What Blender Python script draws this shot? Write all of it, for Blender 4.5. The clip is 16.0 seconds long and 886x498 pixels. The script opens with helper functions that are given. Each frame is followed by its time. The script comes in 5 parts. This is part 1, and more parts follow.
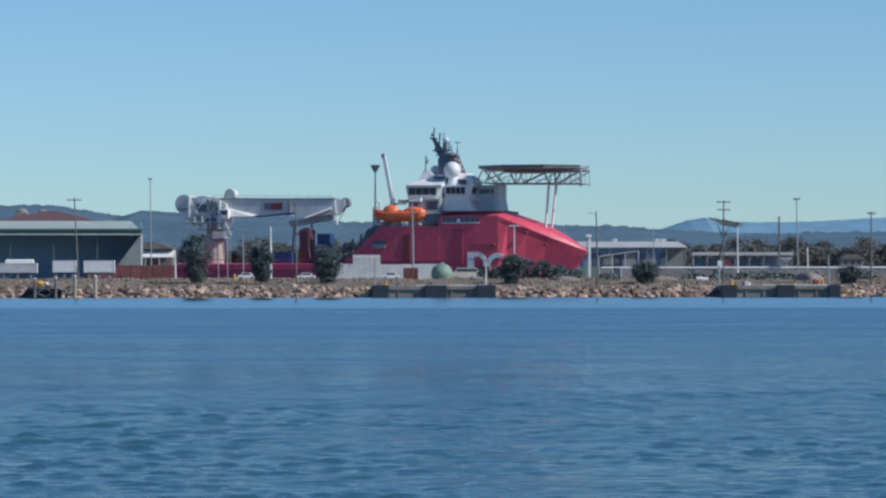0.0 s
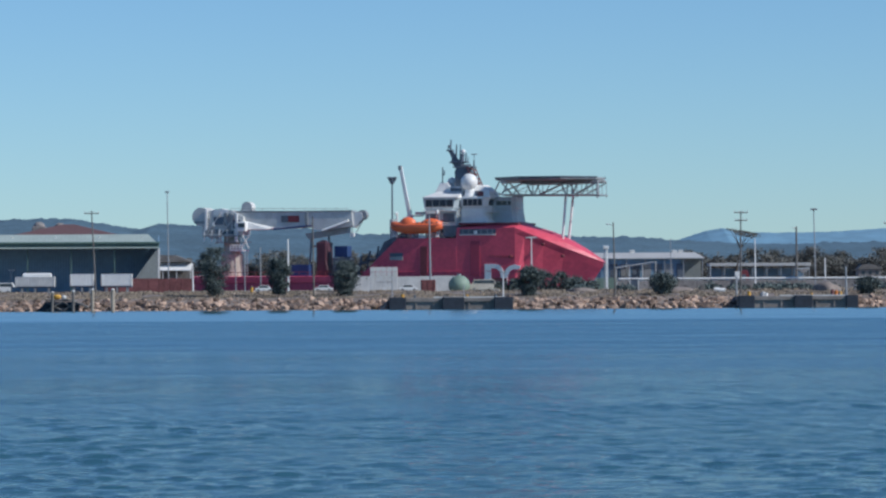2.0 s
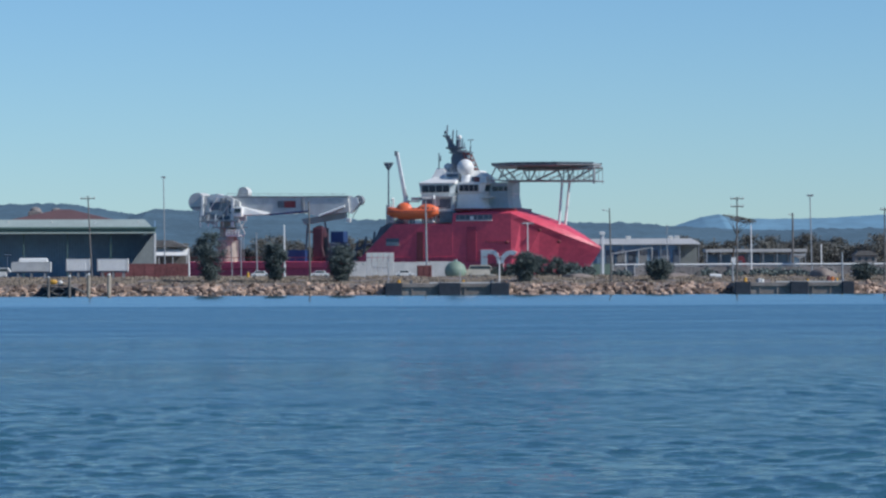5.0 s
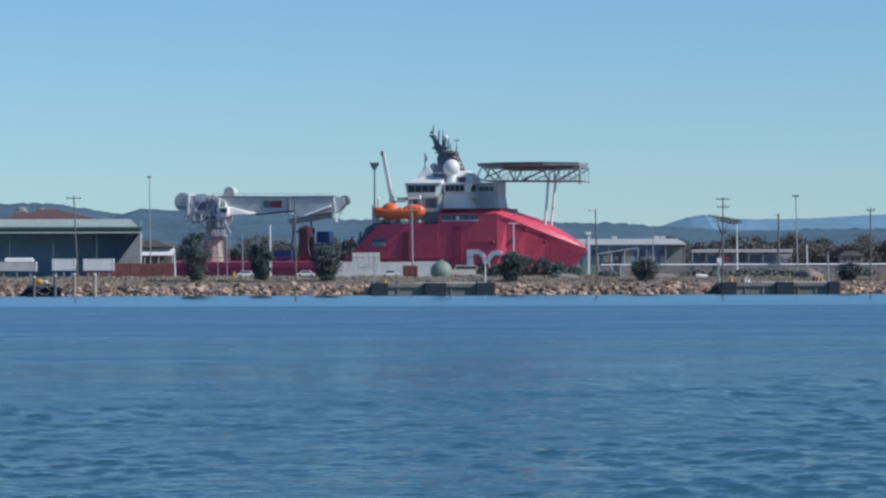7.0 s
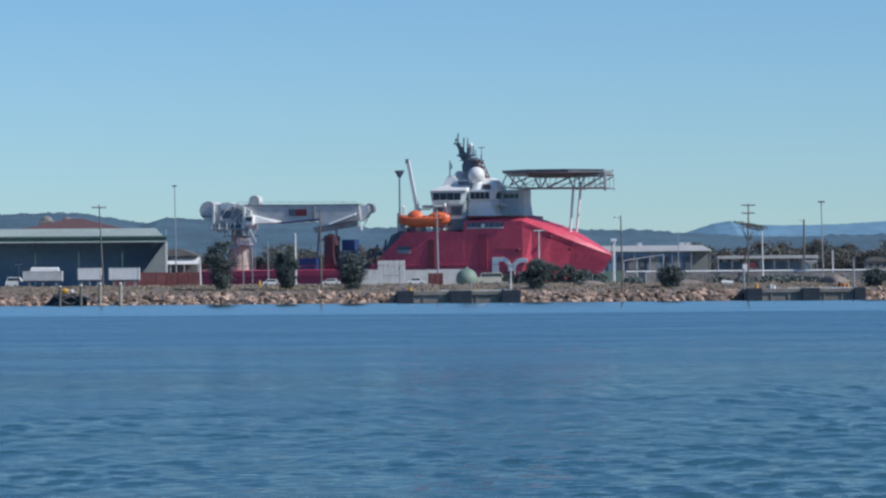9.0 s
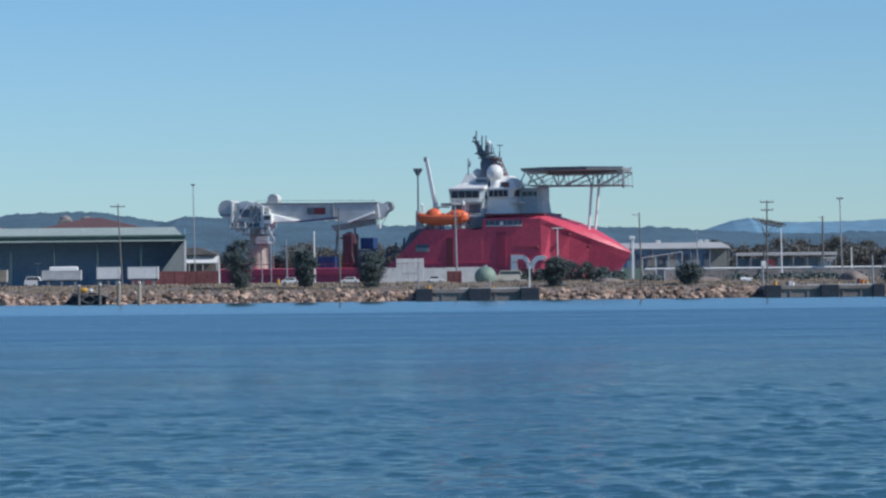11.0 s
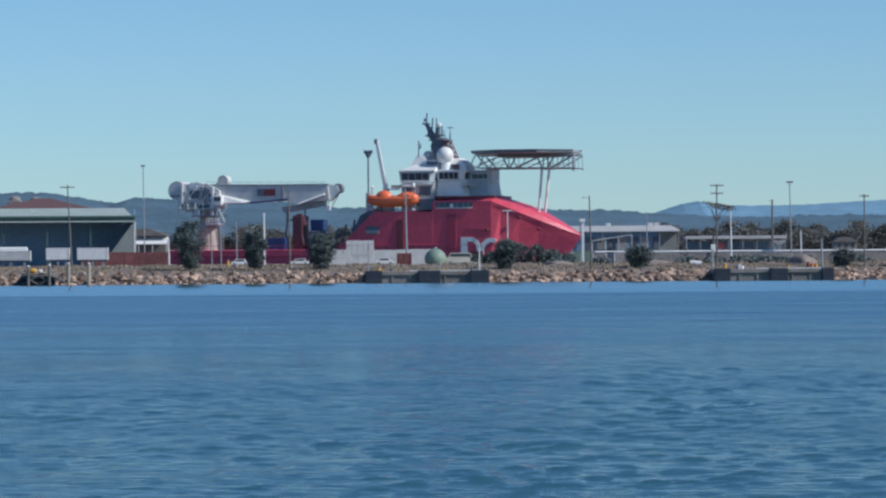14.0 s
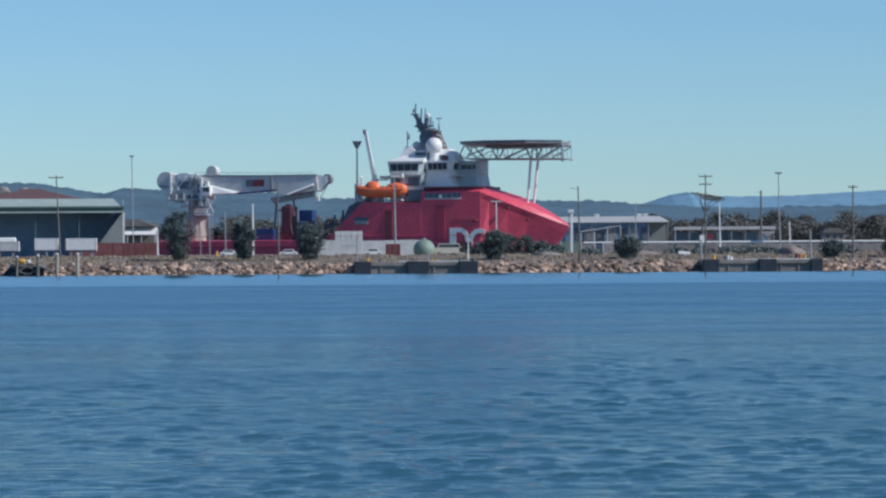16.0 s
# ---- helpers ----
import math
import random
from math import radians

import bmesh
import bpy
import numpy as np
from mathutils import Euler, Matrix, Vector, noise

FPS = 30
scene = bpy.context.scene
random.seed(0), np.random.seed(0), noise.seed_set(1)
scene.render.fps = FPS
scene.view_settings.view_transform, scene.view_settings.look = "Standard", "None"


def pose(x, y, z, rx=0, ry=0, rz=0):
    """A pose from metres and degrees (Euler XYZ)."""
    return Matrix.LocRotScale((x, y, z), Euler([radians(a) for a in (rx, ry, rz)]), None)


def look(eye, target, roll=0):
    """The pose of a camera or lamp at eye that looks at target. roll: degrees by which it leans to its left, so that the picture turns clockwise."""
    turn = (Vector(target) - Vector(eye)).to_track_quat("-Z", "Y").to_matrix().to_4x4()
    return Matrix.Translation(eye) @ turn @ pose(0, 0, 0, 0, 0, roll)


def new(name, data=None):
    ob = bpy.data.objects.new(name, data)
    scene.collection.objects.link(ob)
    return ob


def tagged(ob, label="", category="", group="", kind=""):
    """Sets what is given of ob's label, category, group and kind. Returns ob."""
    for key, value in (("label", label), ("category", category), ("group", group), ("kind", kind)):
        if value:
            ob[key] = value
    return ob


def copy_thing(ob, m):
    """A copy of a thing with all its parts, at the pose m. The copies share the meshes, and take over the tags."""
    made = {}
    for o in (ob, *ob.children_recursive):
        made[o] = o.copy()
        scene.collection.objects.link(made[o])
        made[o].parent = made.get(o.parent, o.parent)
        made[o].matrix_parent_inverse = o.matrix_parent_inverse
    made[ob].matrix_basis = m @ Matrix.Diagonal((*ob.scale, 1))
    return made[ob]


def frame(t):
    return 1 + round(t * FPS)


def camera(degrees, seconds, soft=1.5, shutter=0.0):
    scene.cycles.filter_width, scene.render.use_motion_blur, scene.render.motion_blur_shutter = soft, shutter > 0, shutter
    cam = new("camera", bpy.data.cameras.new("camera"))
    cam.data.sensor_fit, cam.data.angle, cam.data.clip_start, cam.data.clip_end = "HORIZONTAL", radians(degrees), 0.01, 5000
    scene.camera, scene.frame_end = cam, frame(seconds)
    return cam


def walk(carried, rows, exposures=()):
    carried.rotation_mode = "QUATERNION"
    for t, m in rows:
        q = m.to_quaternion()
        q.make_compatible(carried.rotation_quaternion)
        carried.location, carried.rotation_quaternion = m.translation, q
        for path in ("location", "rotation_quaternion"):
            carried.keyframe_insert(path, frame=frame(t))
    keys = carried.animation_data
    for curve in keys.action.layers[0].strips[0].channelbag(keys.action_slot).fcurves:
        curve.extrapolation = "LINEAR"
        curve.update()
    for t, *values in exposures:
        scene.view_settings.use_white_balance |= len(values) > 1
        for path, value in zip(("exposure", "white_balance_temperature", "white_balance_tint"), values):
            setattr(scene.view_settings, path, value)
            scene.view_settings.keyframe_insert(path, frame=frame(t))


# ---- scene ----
EYE = (0.0, 0.0, 5.8)
cam = camera(13.966, 16.0, soft=2.4)
walk(cam, [
    (0, look(EYE, (3.72, 1000.0, 10.85), -0.059)),
    (0.5, look(EYE, (-0.57, 1000.0, 9.54), 0.255)),
    (1, look(EYE, (0.13, 1000.0, 9.63), 0.137)),
    (1.5, look(EYE, (-0.13, 1000.0, 11.98), -0.112)),
    (2, look(EYE, (-1.02, 1000.0, 14.15), -0.311)),
    (2.5, look(EYE, (-14.34, 999.9, 14.34), -0.528)),
    (3, look(EYE, (-11.54, 999.9, 14.26), -0.503)),
    (3.5, look(EYE, (-8.62, 999.9, 13.60), -0.511)),
    (4, look(EYE, (-5.95, 1000.0, 11.79), -0.417)),
    (4.5, look(EYE, (-5.06, 1000.0, 11.38), -0.386)),
    (5, look(EYE, (-0.00, 1000.0, 10.17), -0.217)),
    (7.5, look(EYE, (3.92, 1000.0, 10.19), -0.164)),
    (8, look(EYE, (-2.15, 1000.0, 11.90), -0.257)),
    (8.5, look(EYE, (-2.45, 1000.0, 12.32), -0.395)),
    (11, look(EYE, (-8.25, 999.9, 11.79), -0.623)),
    (11.5, look(EYE, (-11.24, 999.9, 10.84), -0.588)),
    (12, look(EYE, (-12.65, 999.9, 10.40), -0.874)),
    (12.5, look(EYE, (-12.85, 999.9, 10.37), -0.870)),
    (13, look(EYE, (-8.26, 1000.0, 10.24), -0.699)),
    (13.5, look(EYE, (-2.83, 1000.0, 8.90), -0.569)),
    (14, look(EYE, (5.53, 1000.0, 6.74), -0.398)),
    (14.5, look(EYE, (6.35, 1000.0, 4.91), -0.379)),
    (15, look(EYE, (4.67, 1000.0, 4.56), -0.472)),
    (15.5, look(EYE, (7.89, 1000.0, 4.20), -0.349)),
    (16, look(EYE, (8.62, 1000.0, 4.15), -0.365)),
], exposures=[(0, 0.0, 5950, 10), (16, 0.0, 5950, 10)])

# world: clear winter sky, sun high on the right, a little behind the near shore
SUN_EL, SUN_AZ = 37.0, 110.0     # degrees, azimuth clockwise from +y
world = bpy.data.worlds.new("sky")
scene.world = world
world.use_nodes = True
wn = world.node_tree
sky = wn.nodes.new("ShaderNodeTexSky")
sky.sky_type = "NISHITA"
sky.sun_disc = False
sky.sun_elevation, sky.sun_rotation = radians(SUN_EL), radians(SUN_AZ)
sky.altitude, sky.air_density, sky.dust_density, sky.ozone_density = 0, 0.8, 0.1, 3.0
bg = wn.nodes["Background"]
bg.inputs["Strength"].default_value = 0.088
gain = wn.nodes.new("ShaderNodeVectorMath")
gain.operation = "MULTIPLY"
gain.inputs[1].default_value = (0.79, 1.0, 1.14)     # clean sea air: less red at the horizon
wn.links.new(sky.outputs["Color"], gain.inputs[0])
wn.links.new(gain.outputs[0], bg.inputs["Color"])
sun = new("sun", bpy.data.lights.new("sun", "SUN"))
sun.data.energy, sun.data.angle, sun.data.color = 3.8, radians(0.5), (1.0, 0.93, 0.82)
sun.matrix_world = look((400, 100, 300), (400 - math.sin(radians(SUN_AZ)) * 100, 100 - math.cos(radians(SUN_AZ)) * 100, 300 - math.tan(radians(SUN_EL)) * 100))


# ---- materials ----
def mat(name, c, rough=0.6, metal=0.0, scale=1.0, var=0.25, bump=0.0, fine=8.0, spec=0.5, island=False, obj_random=0.0, c2=None):
    m = bpy.data.materials.new(name)
    m.use_nodes = True
    n, l = m.node_tree.nodes, m.node_tree.links
    p = n["Principled BSDF"]
    p.inputs["Roughness"].default_value, p.inputs["Metallic"].default_value = rough, metal
    p.inputs["Specular IOR Level"].default_value = spec
    tc = n.new("ShaderNodeTexCoord")
    a, b = n.new("ShaderNodeTexNoise"), n.new("ShaderNodeTexNoise")
    a.inputs["Scale"].default_value, b.inputs["Scale"].default_value = scale, scale * fine
    a.inputs["Detail"].default_value = b.inputs["Detail"].default_value = 4
    for q in (a, b):
        l.new(tc.outputs["Object"], q.inputs["Vector"])
    add = n.new("ShaderNodeMath")
    add.operation = "ADD"
    l.new(a.outputs["Fac"], add.inputs[0]), l.new(b.outputs["Fac"], add.inputs[1])
    last = add.outputs[0]
    if island or obj_random:
        src = n.new("ShaderNodeNewGeometry").outputs["Random Per Island"] if island else n.new("ShaderNodeObjectInfo").outputs["Random"]
        k = n.new("ShaderNodeMath")
        k.operation = "MULTIPLY_ADD"
        k.inputs[1].default_value, k.inputs[2].default_value = (0.9, -0.45) if island else (obj_random, -obj_random / 2)
        l.new(src, k.inputs[0])
        s = n.new("ShaderNodeMath")
        s.operation = "ADD"
        l.new(last, s.inputs[0]), l.new(k.outputs[0], s.inputs[1])
        last = s.outputs[0]
    r = n.new("ShaderNodeMapRange")
    r.inputs["From Min"].default_value, r.inputs["From Max"].default_value = 0.7, 1.3
    l.new(last, r.inputs["Value"])
    mix = n.new("ShaderNodeMix")
    mix.data_type = "RGBA"
    mix.inputs["A"].default_value = (*[v * (1 - var) for v in c], 1)
    mix.inputs["B"].default_value = (*(c2 or [min(1, v * (1 + var)) for v in c]), 1)
    l.new(r.outputs["Result"], mix.inputs["Factor"])
    l.new(mix.outputs["Result"], p.inputs["Base Color"])
    if bump:
        bp = n.new("ShaderNodeBump")
        bp.inputs["Strength"].default_value, bp.inputs["Distance"].default_value = 0.6, bump
        l.new(b.outputs["Fac"], bp.inputs["Height"]), l.new(bp.outputs["Normal"], p.inputs["Normal"])
    return m


def striped(name, c, pitch, rough=0.5, depth=0.04, axis=0, metal=0.0):
    """Ribbed metal sheeting: ribs every pitch metres along an axis of the thing."""
    m = mat(name, c, rough, metal, 0.15, 0.12)
    n, l = m.node_tree.nodes, m.node_tree.links
    tc, w, bp = n.new("ShaderNodeTexCoord"), n.new("ShaderNodeTexWave"), n.new("ShaderNodeBump")
    w.bands_direction = "XYZ"[axis]
    w.inputs["Scale"].default_value = 0.314 / pitch
    bp.inputs["Distance"].default_value, bp.inputs["Strength"].default_value = depth, 0.8
    l.new(tc.outputs["Object"], w.inputs["Vector"]), l.new(w.outputs["Fac"], bp.inputs["Height"])
    l.new(bp.outputs["Normal"], n["Principled BSDF"].inputs["Normal"])
    return m


RED = mat("hull_red", (0.66, 0.085, 0.140), 0.45, 0, 0.12, 0.14, 0.01)
REDDARK = mat("dark_red_paint", (0.20, 0.04, 0.05), 0.5, 0, 0.4, 0.2)
WHITE = mat("white_paint", (0.82, 0.82, 0.80), 0.45, 0, 0.3, 0.10)
DULLWHITE = mat("weathered_white", (0.62, 0.62, 0.60), 0.6, 0, 0.5, 0.16)
GREY = mat("grey_steel", (0.30, 0.31, 0.32), 0.5, 0.2, 0.5, 0.2)
# the two darkest tones are lifted towards blue in place of haze
DARK = mat("dark_steel", (0.13, 0.16, 0.20), 0.55, 0.2, 0.5, 0.3)
BLACK = mat("black_rubber", (0.035, 0.045, 0.062), 0.85, 0, 1.0, 0.3)
ORANGE = mat("orange_gelcoat", (0.85, 0.18, 0.07), 0.4, 0, 0.5, 0.1)
ORANGECRANE = mat("orange_paint", (0.75, 0.27, 0.07), 0.5, 0, 0.3, 0.12)
GLASS = mat("dark_window_glass", (0.04, 0.06, 0.08), 0.12, 0, 0.5, 0.1)
ROOF = striped("green_grey_roof_sheet", (0.40, 0.47, 0.43), 0.9, 0.5, 0.02)
FASCIA = mat("green_fascia", (0.09, 0.16, 0.14), 0.6, 0, 0.4, 0.15)
SHEDWALL = striped("wall_sheet", (0.24, 0.26, 0.25), 0.6, 0.5, 0.015)
LIGHTROOF = striped("pale_roof_sheet", (0.50, 0.50, 0.49), 0.9)
REDROOF = striped("rust_red_roof", (0.15, 0.085, 0.085), 0.5, 0.7, 0.015)
CONCRETE = mat("weathered_concrete", (0.27, 0.235, 0.21), 0.85, 0, 0.4, 0.35, 0.05)
ROCK = mat("sandstone_boulder", (0.33, 0.235, 0.18), 0.9, 0, 0.5, 0.6, 0.06, obj_random=1.0)
ROCKS = mat("sandstone_rubble", (0.33, 0.235, 0.18), 0.9, 0, 0.5, 0.6, 0.06, island=True)
LAND = mat("dry_grass_and_gravel", (0.215, 0.18, 0.16), 0.95, 0, 0.05, 0.35, 0.05, 14)
TIMBER = mat("grey_timber", (0.17, 0.16, 0.15), 0.85, 0, 0.6, 0.35, 0.02)
PALETIMBER = mat("pale_timber", (0.36, 0.31, 0.25), 0.85, 0, 0.6, 0.3, 0.02)
POLEGREY = mat("galvanised_steel", (0.38, 0.39, 0.40), 0.5, 0.5, 0.6, 0.15)
# leaf tones are raised to include a little haze
LEAF = mat("hazy_dark_leaves", (0.095, 0.125, 0.12), 0.7, 0, 0.8, 0.35, island=True)
LEAFDRY = mat("hazy_olive_leaves", (0.14, 0.14, 0.125), 0.75, 0, 0.5, 0.4, island=True)
GRASS = mat("straw_grass", (0.26, 0.215, 0.165), 0.9, 0, 0.6, 0.25, island=True)
BARK = mat("bark", (0.10, 0.075, 0.055), 0.9, 0, 1.0, 0.3, 0.03)
# both hill colours carry the blue of distance haze
HAZEHILL = mat("hazy_wooded_hill", (0.080, 0.145, 0.195), 0.95, 0, 0.02, 0.25, 2.0, 9)
HAZERANGE = mat("far_hazy_range", (0.17, 0.32, 0.44), 0.95, 0, 0.006, 0.16, 0, 8)
GREENTANK = mat("pale_green_tank", (0.22, 0.30, 0.24), 0.6, 0, 0.4, 0.15)
YELLOW = mat("yellow_paint", (0.65, 0.36, 0.06), 0.55, 0, 0.5, 0.2)
BLUE = mat("blue_paint", (0.02, 0.05, 0.16), 0.5, 0, 0.5, 0.2)
# white of the ship's houses with the blue tone of shade mixed in
SHADEWHITE = mat("shaded_white_paint", (0.50, 0.57, 0.59), 0.5, 0, 0.3, 0.12)
MAROON = mat("dark_maroon_paint", (0.10, 0.035, 0.05), 0.6, 0, 0.4, 0.25)
DULLRED = mat("dull_hull_red", (0.36, 0.045, 0.085), 0.55, 0, 0.4, 0.15)
BUFF = mat("weathered_buff_paint", (0.42, 0.39, 0.33), 0.65, 0, 0.35, 0.25)
FADEDRED = mat("faded_red_paint", (0.40, 0.07, 0.10), 0.6, 0, 0.4, 0.2)
# its blue holds the sky-lit shade inside the storage shed
SHADENAVY = striped("shade_toned_blue_sheet", (0.17, 0.28, 0.40), 0.6)
RUST = mat("rusty_brown_paint", (0.20, 0.075, 0.075), 0.8, 0, 0.3, 0.4)
PANELGREY = mat("stained_grey_panel", (0.25, 0.23, 0.22), 0.85, 0, 0.25, 0.35)
CREAM = mat("cream_paint", (0.60, 0.56, 0.47), 0.55, 0, 0.5, 0.15)


def water_material():
    m = bpy.data.materials.new("harbour_water")
    m.use_nodes = True
    n, l = m.node_tree.nodes, m.node_tree.links
    p = n["Principled BSDF"]
    p.inputs["Base Color"].default_value = (0.036, 0.114, 0.158, 1)
    p.inputs["Roughness"].default_value, p.inputs["IOR"].default_value = 0.08, 1.333
    tc = n.new("ShaderNodeTexCoord")

    def ripples(sx, sy, detail, rot):
        mp, t = n.new("ShaderNodeMapping"), n.new("ShaderNodeTexNoise")
        mp.inputs["Scale"].default_value, mp.inputs["Rotation"].default_value = (sx, sy, 1), (0, 0, radians(rot))
        t.inputs["Scale"].default_value, t.inputs["Detail"].default_value = 1.0, detail
        l.new(tc.outputs["Object"], mp.inputs["Vector"]), l.new(mp.outputs["Vector"], t.inputs["Vector"])
        return t.outputs["Fac"]

    def times(a, b):
        k = n.new("ShaderNodeMath")
        k.operation = "MULTIPLY"
        for s, v in zip(k.inputs, (a, b)):
            if isinstance(v, float):
                s.default_value = v
            else:
                l.new(v, s)
        return k.outputs[0]

    def plus(a, b):
        k = n.new("ShaderNodeMath")
        l.new(a, k.inputs[0]), l.new(b, k.inputs[1])
        return k.outputs[0]

    chop = plus(times(ripples(0.22, 1.1, 3, 4), 0.42), times(ripples(0.6, 4.0, 4, -5), 0.42))
    # wind lanes: slick water under the far bank, patches of ruffled water elsewhere
    patches = ripples(0.010, 0.035, 3, 3)
    sep = n.new("ShaderNodeSeparateXYZ")
    l.new(tc.outputs["Object"], sep.inputs[0])
    lane = n.new("ShaderNodeMapRange")
    lane.inputs["From Min"].default_value, lane.inputs["From Max"].default_value = 505, 520
    lane.inputs["To Min"].default_value, lane.inputs["To Max"].default_value = 1.0, 0.3
    l.new(plus(sep.outputs["Y"], times(patches, 20.0)), lane.inputs["Value"])
    pr = n.new("ShaderNodeMapRange")
    pr.inputs["From Min"].default_value, pr.inputs["From Max"].default_value = 0.35, 0.65
    pr.inputs["To Min"].default_value, pr.inputs["To Max"].default_value = 0.6, 1.0
    l.new(patches, pr.inputs["Value"])

    def bend(lo, hi, slope):
        """A slope that acts between two distances: the sides of the ripples that lean to the near shore."""
        r = n.new("ShaderNodeMapRange")
        r.inputs["From Min"].default_value, r.inputs["From Max"].default_value = lo, hi
        r.inputs["To Min"].default_value, r.inputs["To Max"].default_value = 0.0, (hi - lo) * slope
        l.new(banded, r.inputs["Value"])
        return r.outputs["Result"]

    banded = plus(sep.outputs["Y"], times(ripples(0.035, 0.05, 2, 12), 4.5))
    lean = plus(plus(bend(-600, 515, 0.082), bend(110, 230, 0.022)), plus(bend(230, 515, 0.020), bend(515, 5000, 0.060)))
    calm = n.new("ShaderNodeMapRange")
    calm.inputs["From Min"].default_value, calm.inputs["From Max"].default_value = 110, 330
    calm.inputs["To Min"].default_value, calm.inputs["To Max"].default_value = 0.26, 0.07
    l.new(sep.outputs["Y"], calm.inputs["Value"])
    ruffle = times(times(times(chop, calm.outputs["Result"]), lane.outputs["Result"]), pr.outputs["Result"])
    # fine ripples too small to tell apart: the open water is duller than the slick under the bank
    dull = n.new("ShaderNodeMapRange")
    dull.inputs["From Min"].default_value, dull.inputs["From Max"].default_value = 130, 280
    dull.inputs["To Min"].default_value, dull.inputs["To Max"].default_value = 0.04, 0.06
    l.new(sep.outputs["Y"], dull.inputs["Value"])
    l.new(times(dull.outputs["Result"], lane.outputs["Result"]), p.inputs["Roughness"])
    bp = n.new("ShaderNodeBump")
    bp.inputs["Distance"].default_value, bp.inputs["Strength"].default_value = 1.0, 1.0
    l.new(plus(ruffle, lean), bp.inputs["Height"]), l.new(bp.outputs["Normal"], p.inputs["Normal"])
    return m


WATER = water_material()


# ---- mesh helpers ----
def part(name, bm, material, parent=None, label="", smooth=False):
    me = bpy.data.meshes.new(name)
    bmesh.ops.recalc_face_normals(bm, faces=bm.faces)
    if smooth:
        for f in bm.faces:
            f.smooth = True
    bm.to_mesh(me)
    bm.free()
    me.materials.append(material)
    ob = new(name, me)
    ob.parent = parent
    if label:
        ob["label"] = label
    return ob


def share(name, ob, m, parent=None):
    """Another object on the same mesh."""
    o = new(name, ob.data)
    o.parent = parent
    o.matrix_basis = m
    return o


def thing(name, m, label, category, group="", kind=""):
    e = new(name)
    e.empty_display_size = 0.5
    e.matrix_basis = m
    return tagged(e, label, category, group, kind)


def box(bm, x0, x1, y0, y1, z0, z1, bevel=0.0):
    r = bmesh.ops.create_cube(bm, size=1)
    bmesh.ops.transform(bm, matrix=Matrix.LocRotScale(((x0 + x1) / 2, (y0 + y1) / 2, (z0 + z1) / 2), None, (abs(x1 - x0), abs(y1 - y0), abs(z1 - z0))), verts=r["verts"])
    if bevel:
        bmesh.ops.bevel(bm, geom=list({e for v in r["verts"] for e in v.link_edges}), offset=bevel, segments=2, affect="EDGES", profile=0.5)
    return bm


def B(*a, bevel=0.0):
    return box(bmesh.new(), *a, bevel=bevel)


def beam(bm, p, q, r0, r1=None, n=8):
    p, q = Vector(p), Vector(q)
    d = q - p
    r = bmesh.ops.create_cone(bm, cap_ends=True, segments=n, radius1=r0, radius2=r0 if r1 is None else r1, depth=d.length)
    bmesh.ops.transform(bm, matrix=Matrix.Translation((p + q) / 2) @ d.to_track_quat("Z", "Y").to_matrix().to_4x4(), verts=r["verts"])
    return bm


def beams(lines, r, n=6):
    bm = bmesh.new()
    for p, q in lines:
        beam(bm, p, q, r, n=n)
    return bm


def ball(bm, c, rx, ry=None, rz=None, seg=20):
    r = bmesh.ops.create_uvsphere(bm, u_segments=seg, v_segments=seg // 2, radius=1)
    bmesh.ops.transform(bm, matrix=Matrix.LocRotScale(c, None, (rx, ry or rx, rz or rx)), verts=r["verts"])
    return bm


def prism(bm, pts, y0, y1):
    """A side outline (x, z) drawn out from y0 to y1."""
    a = [bm.verts.new((x, y0, z)) for x, z in pts]
    b = [bm.verts.new((x, y1, z)) for x, z in pts]
    bm.faces.new(a), bm.faces.new(b[::-1])
    for i in range(len(pts)):
        j = (i + 1) % len(pts)
        bm.faces.new((a[j], a[i], b[i], b[j]))
    return bm


def loft(bm, rings, close=True):
    rows = [[bm.verts.new(p) for p in r] for r in rings]
    for a, b in zip(rows, rows[1:]):
        k = len(a)
        for i in range(k if close else k - 1):
            j = (i + 1) % k
            bm.faces.new((a[i], a[j], b[j], b[i]))
    if close:
        bm.faces.new(rows[0]), bm.faces.new(rows[-1][::-1])
    return bm


# ---- water, land, hills ----
GROUND = 3.2


def gz(y):
    """Height of the land: the bank rises from its edge to the yard."""
    return 2.1 + (GROUND - 2.1) * min(1.0, max(0.0, (y - 706) / 29)) if y > 706 else 2.1


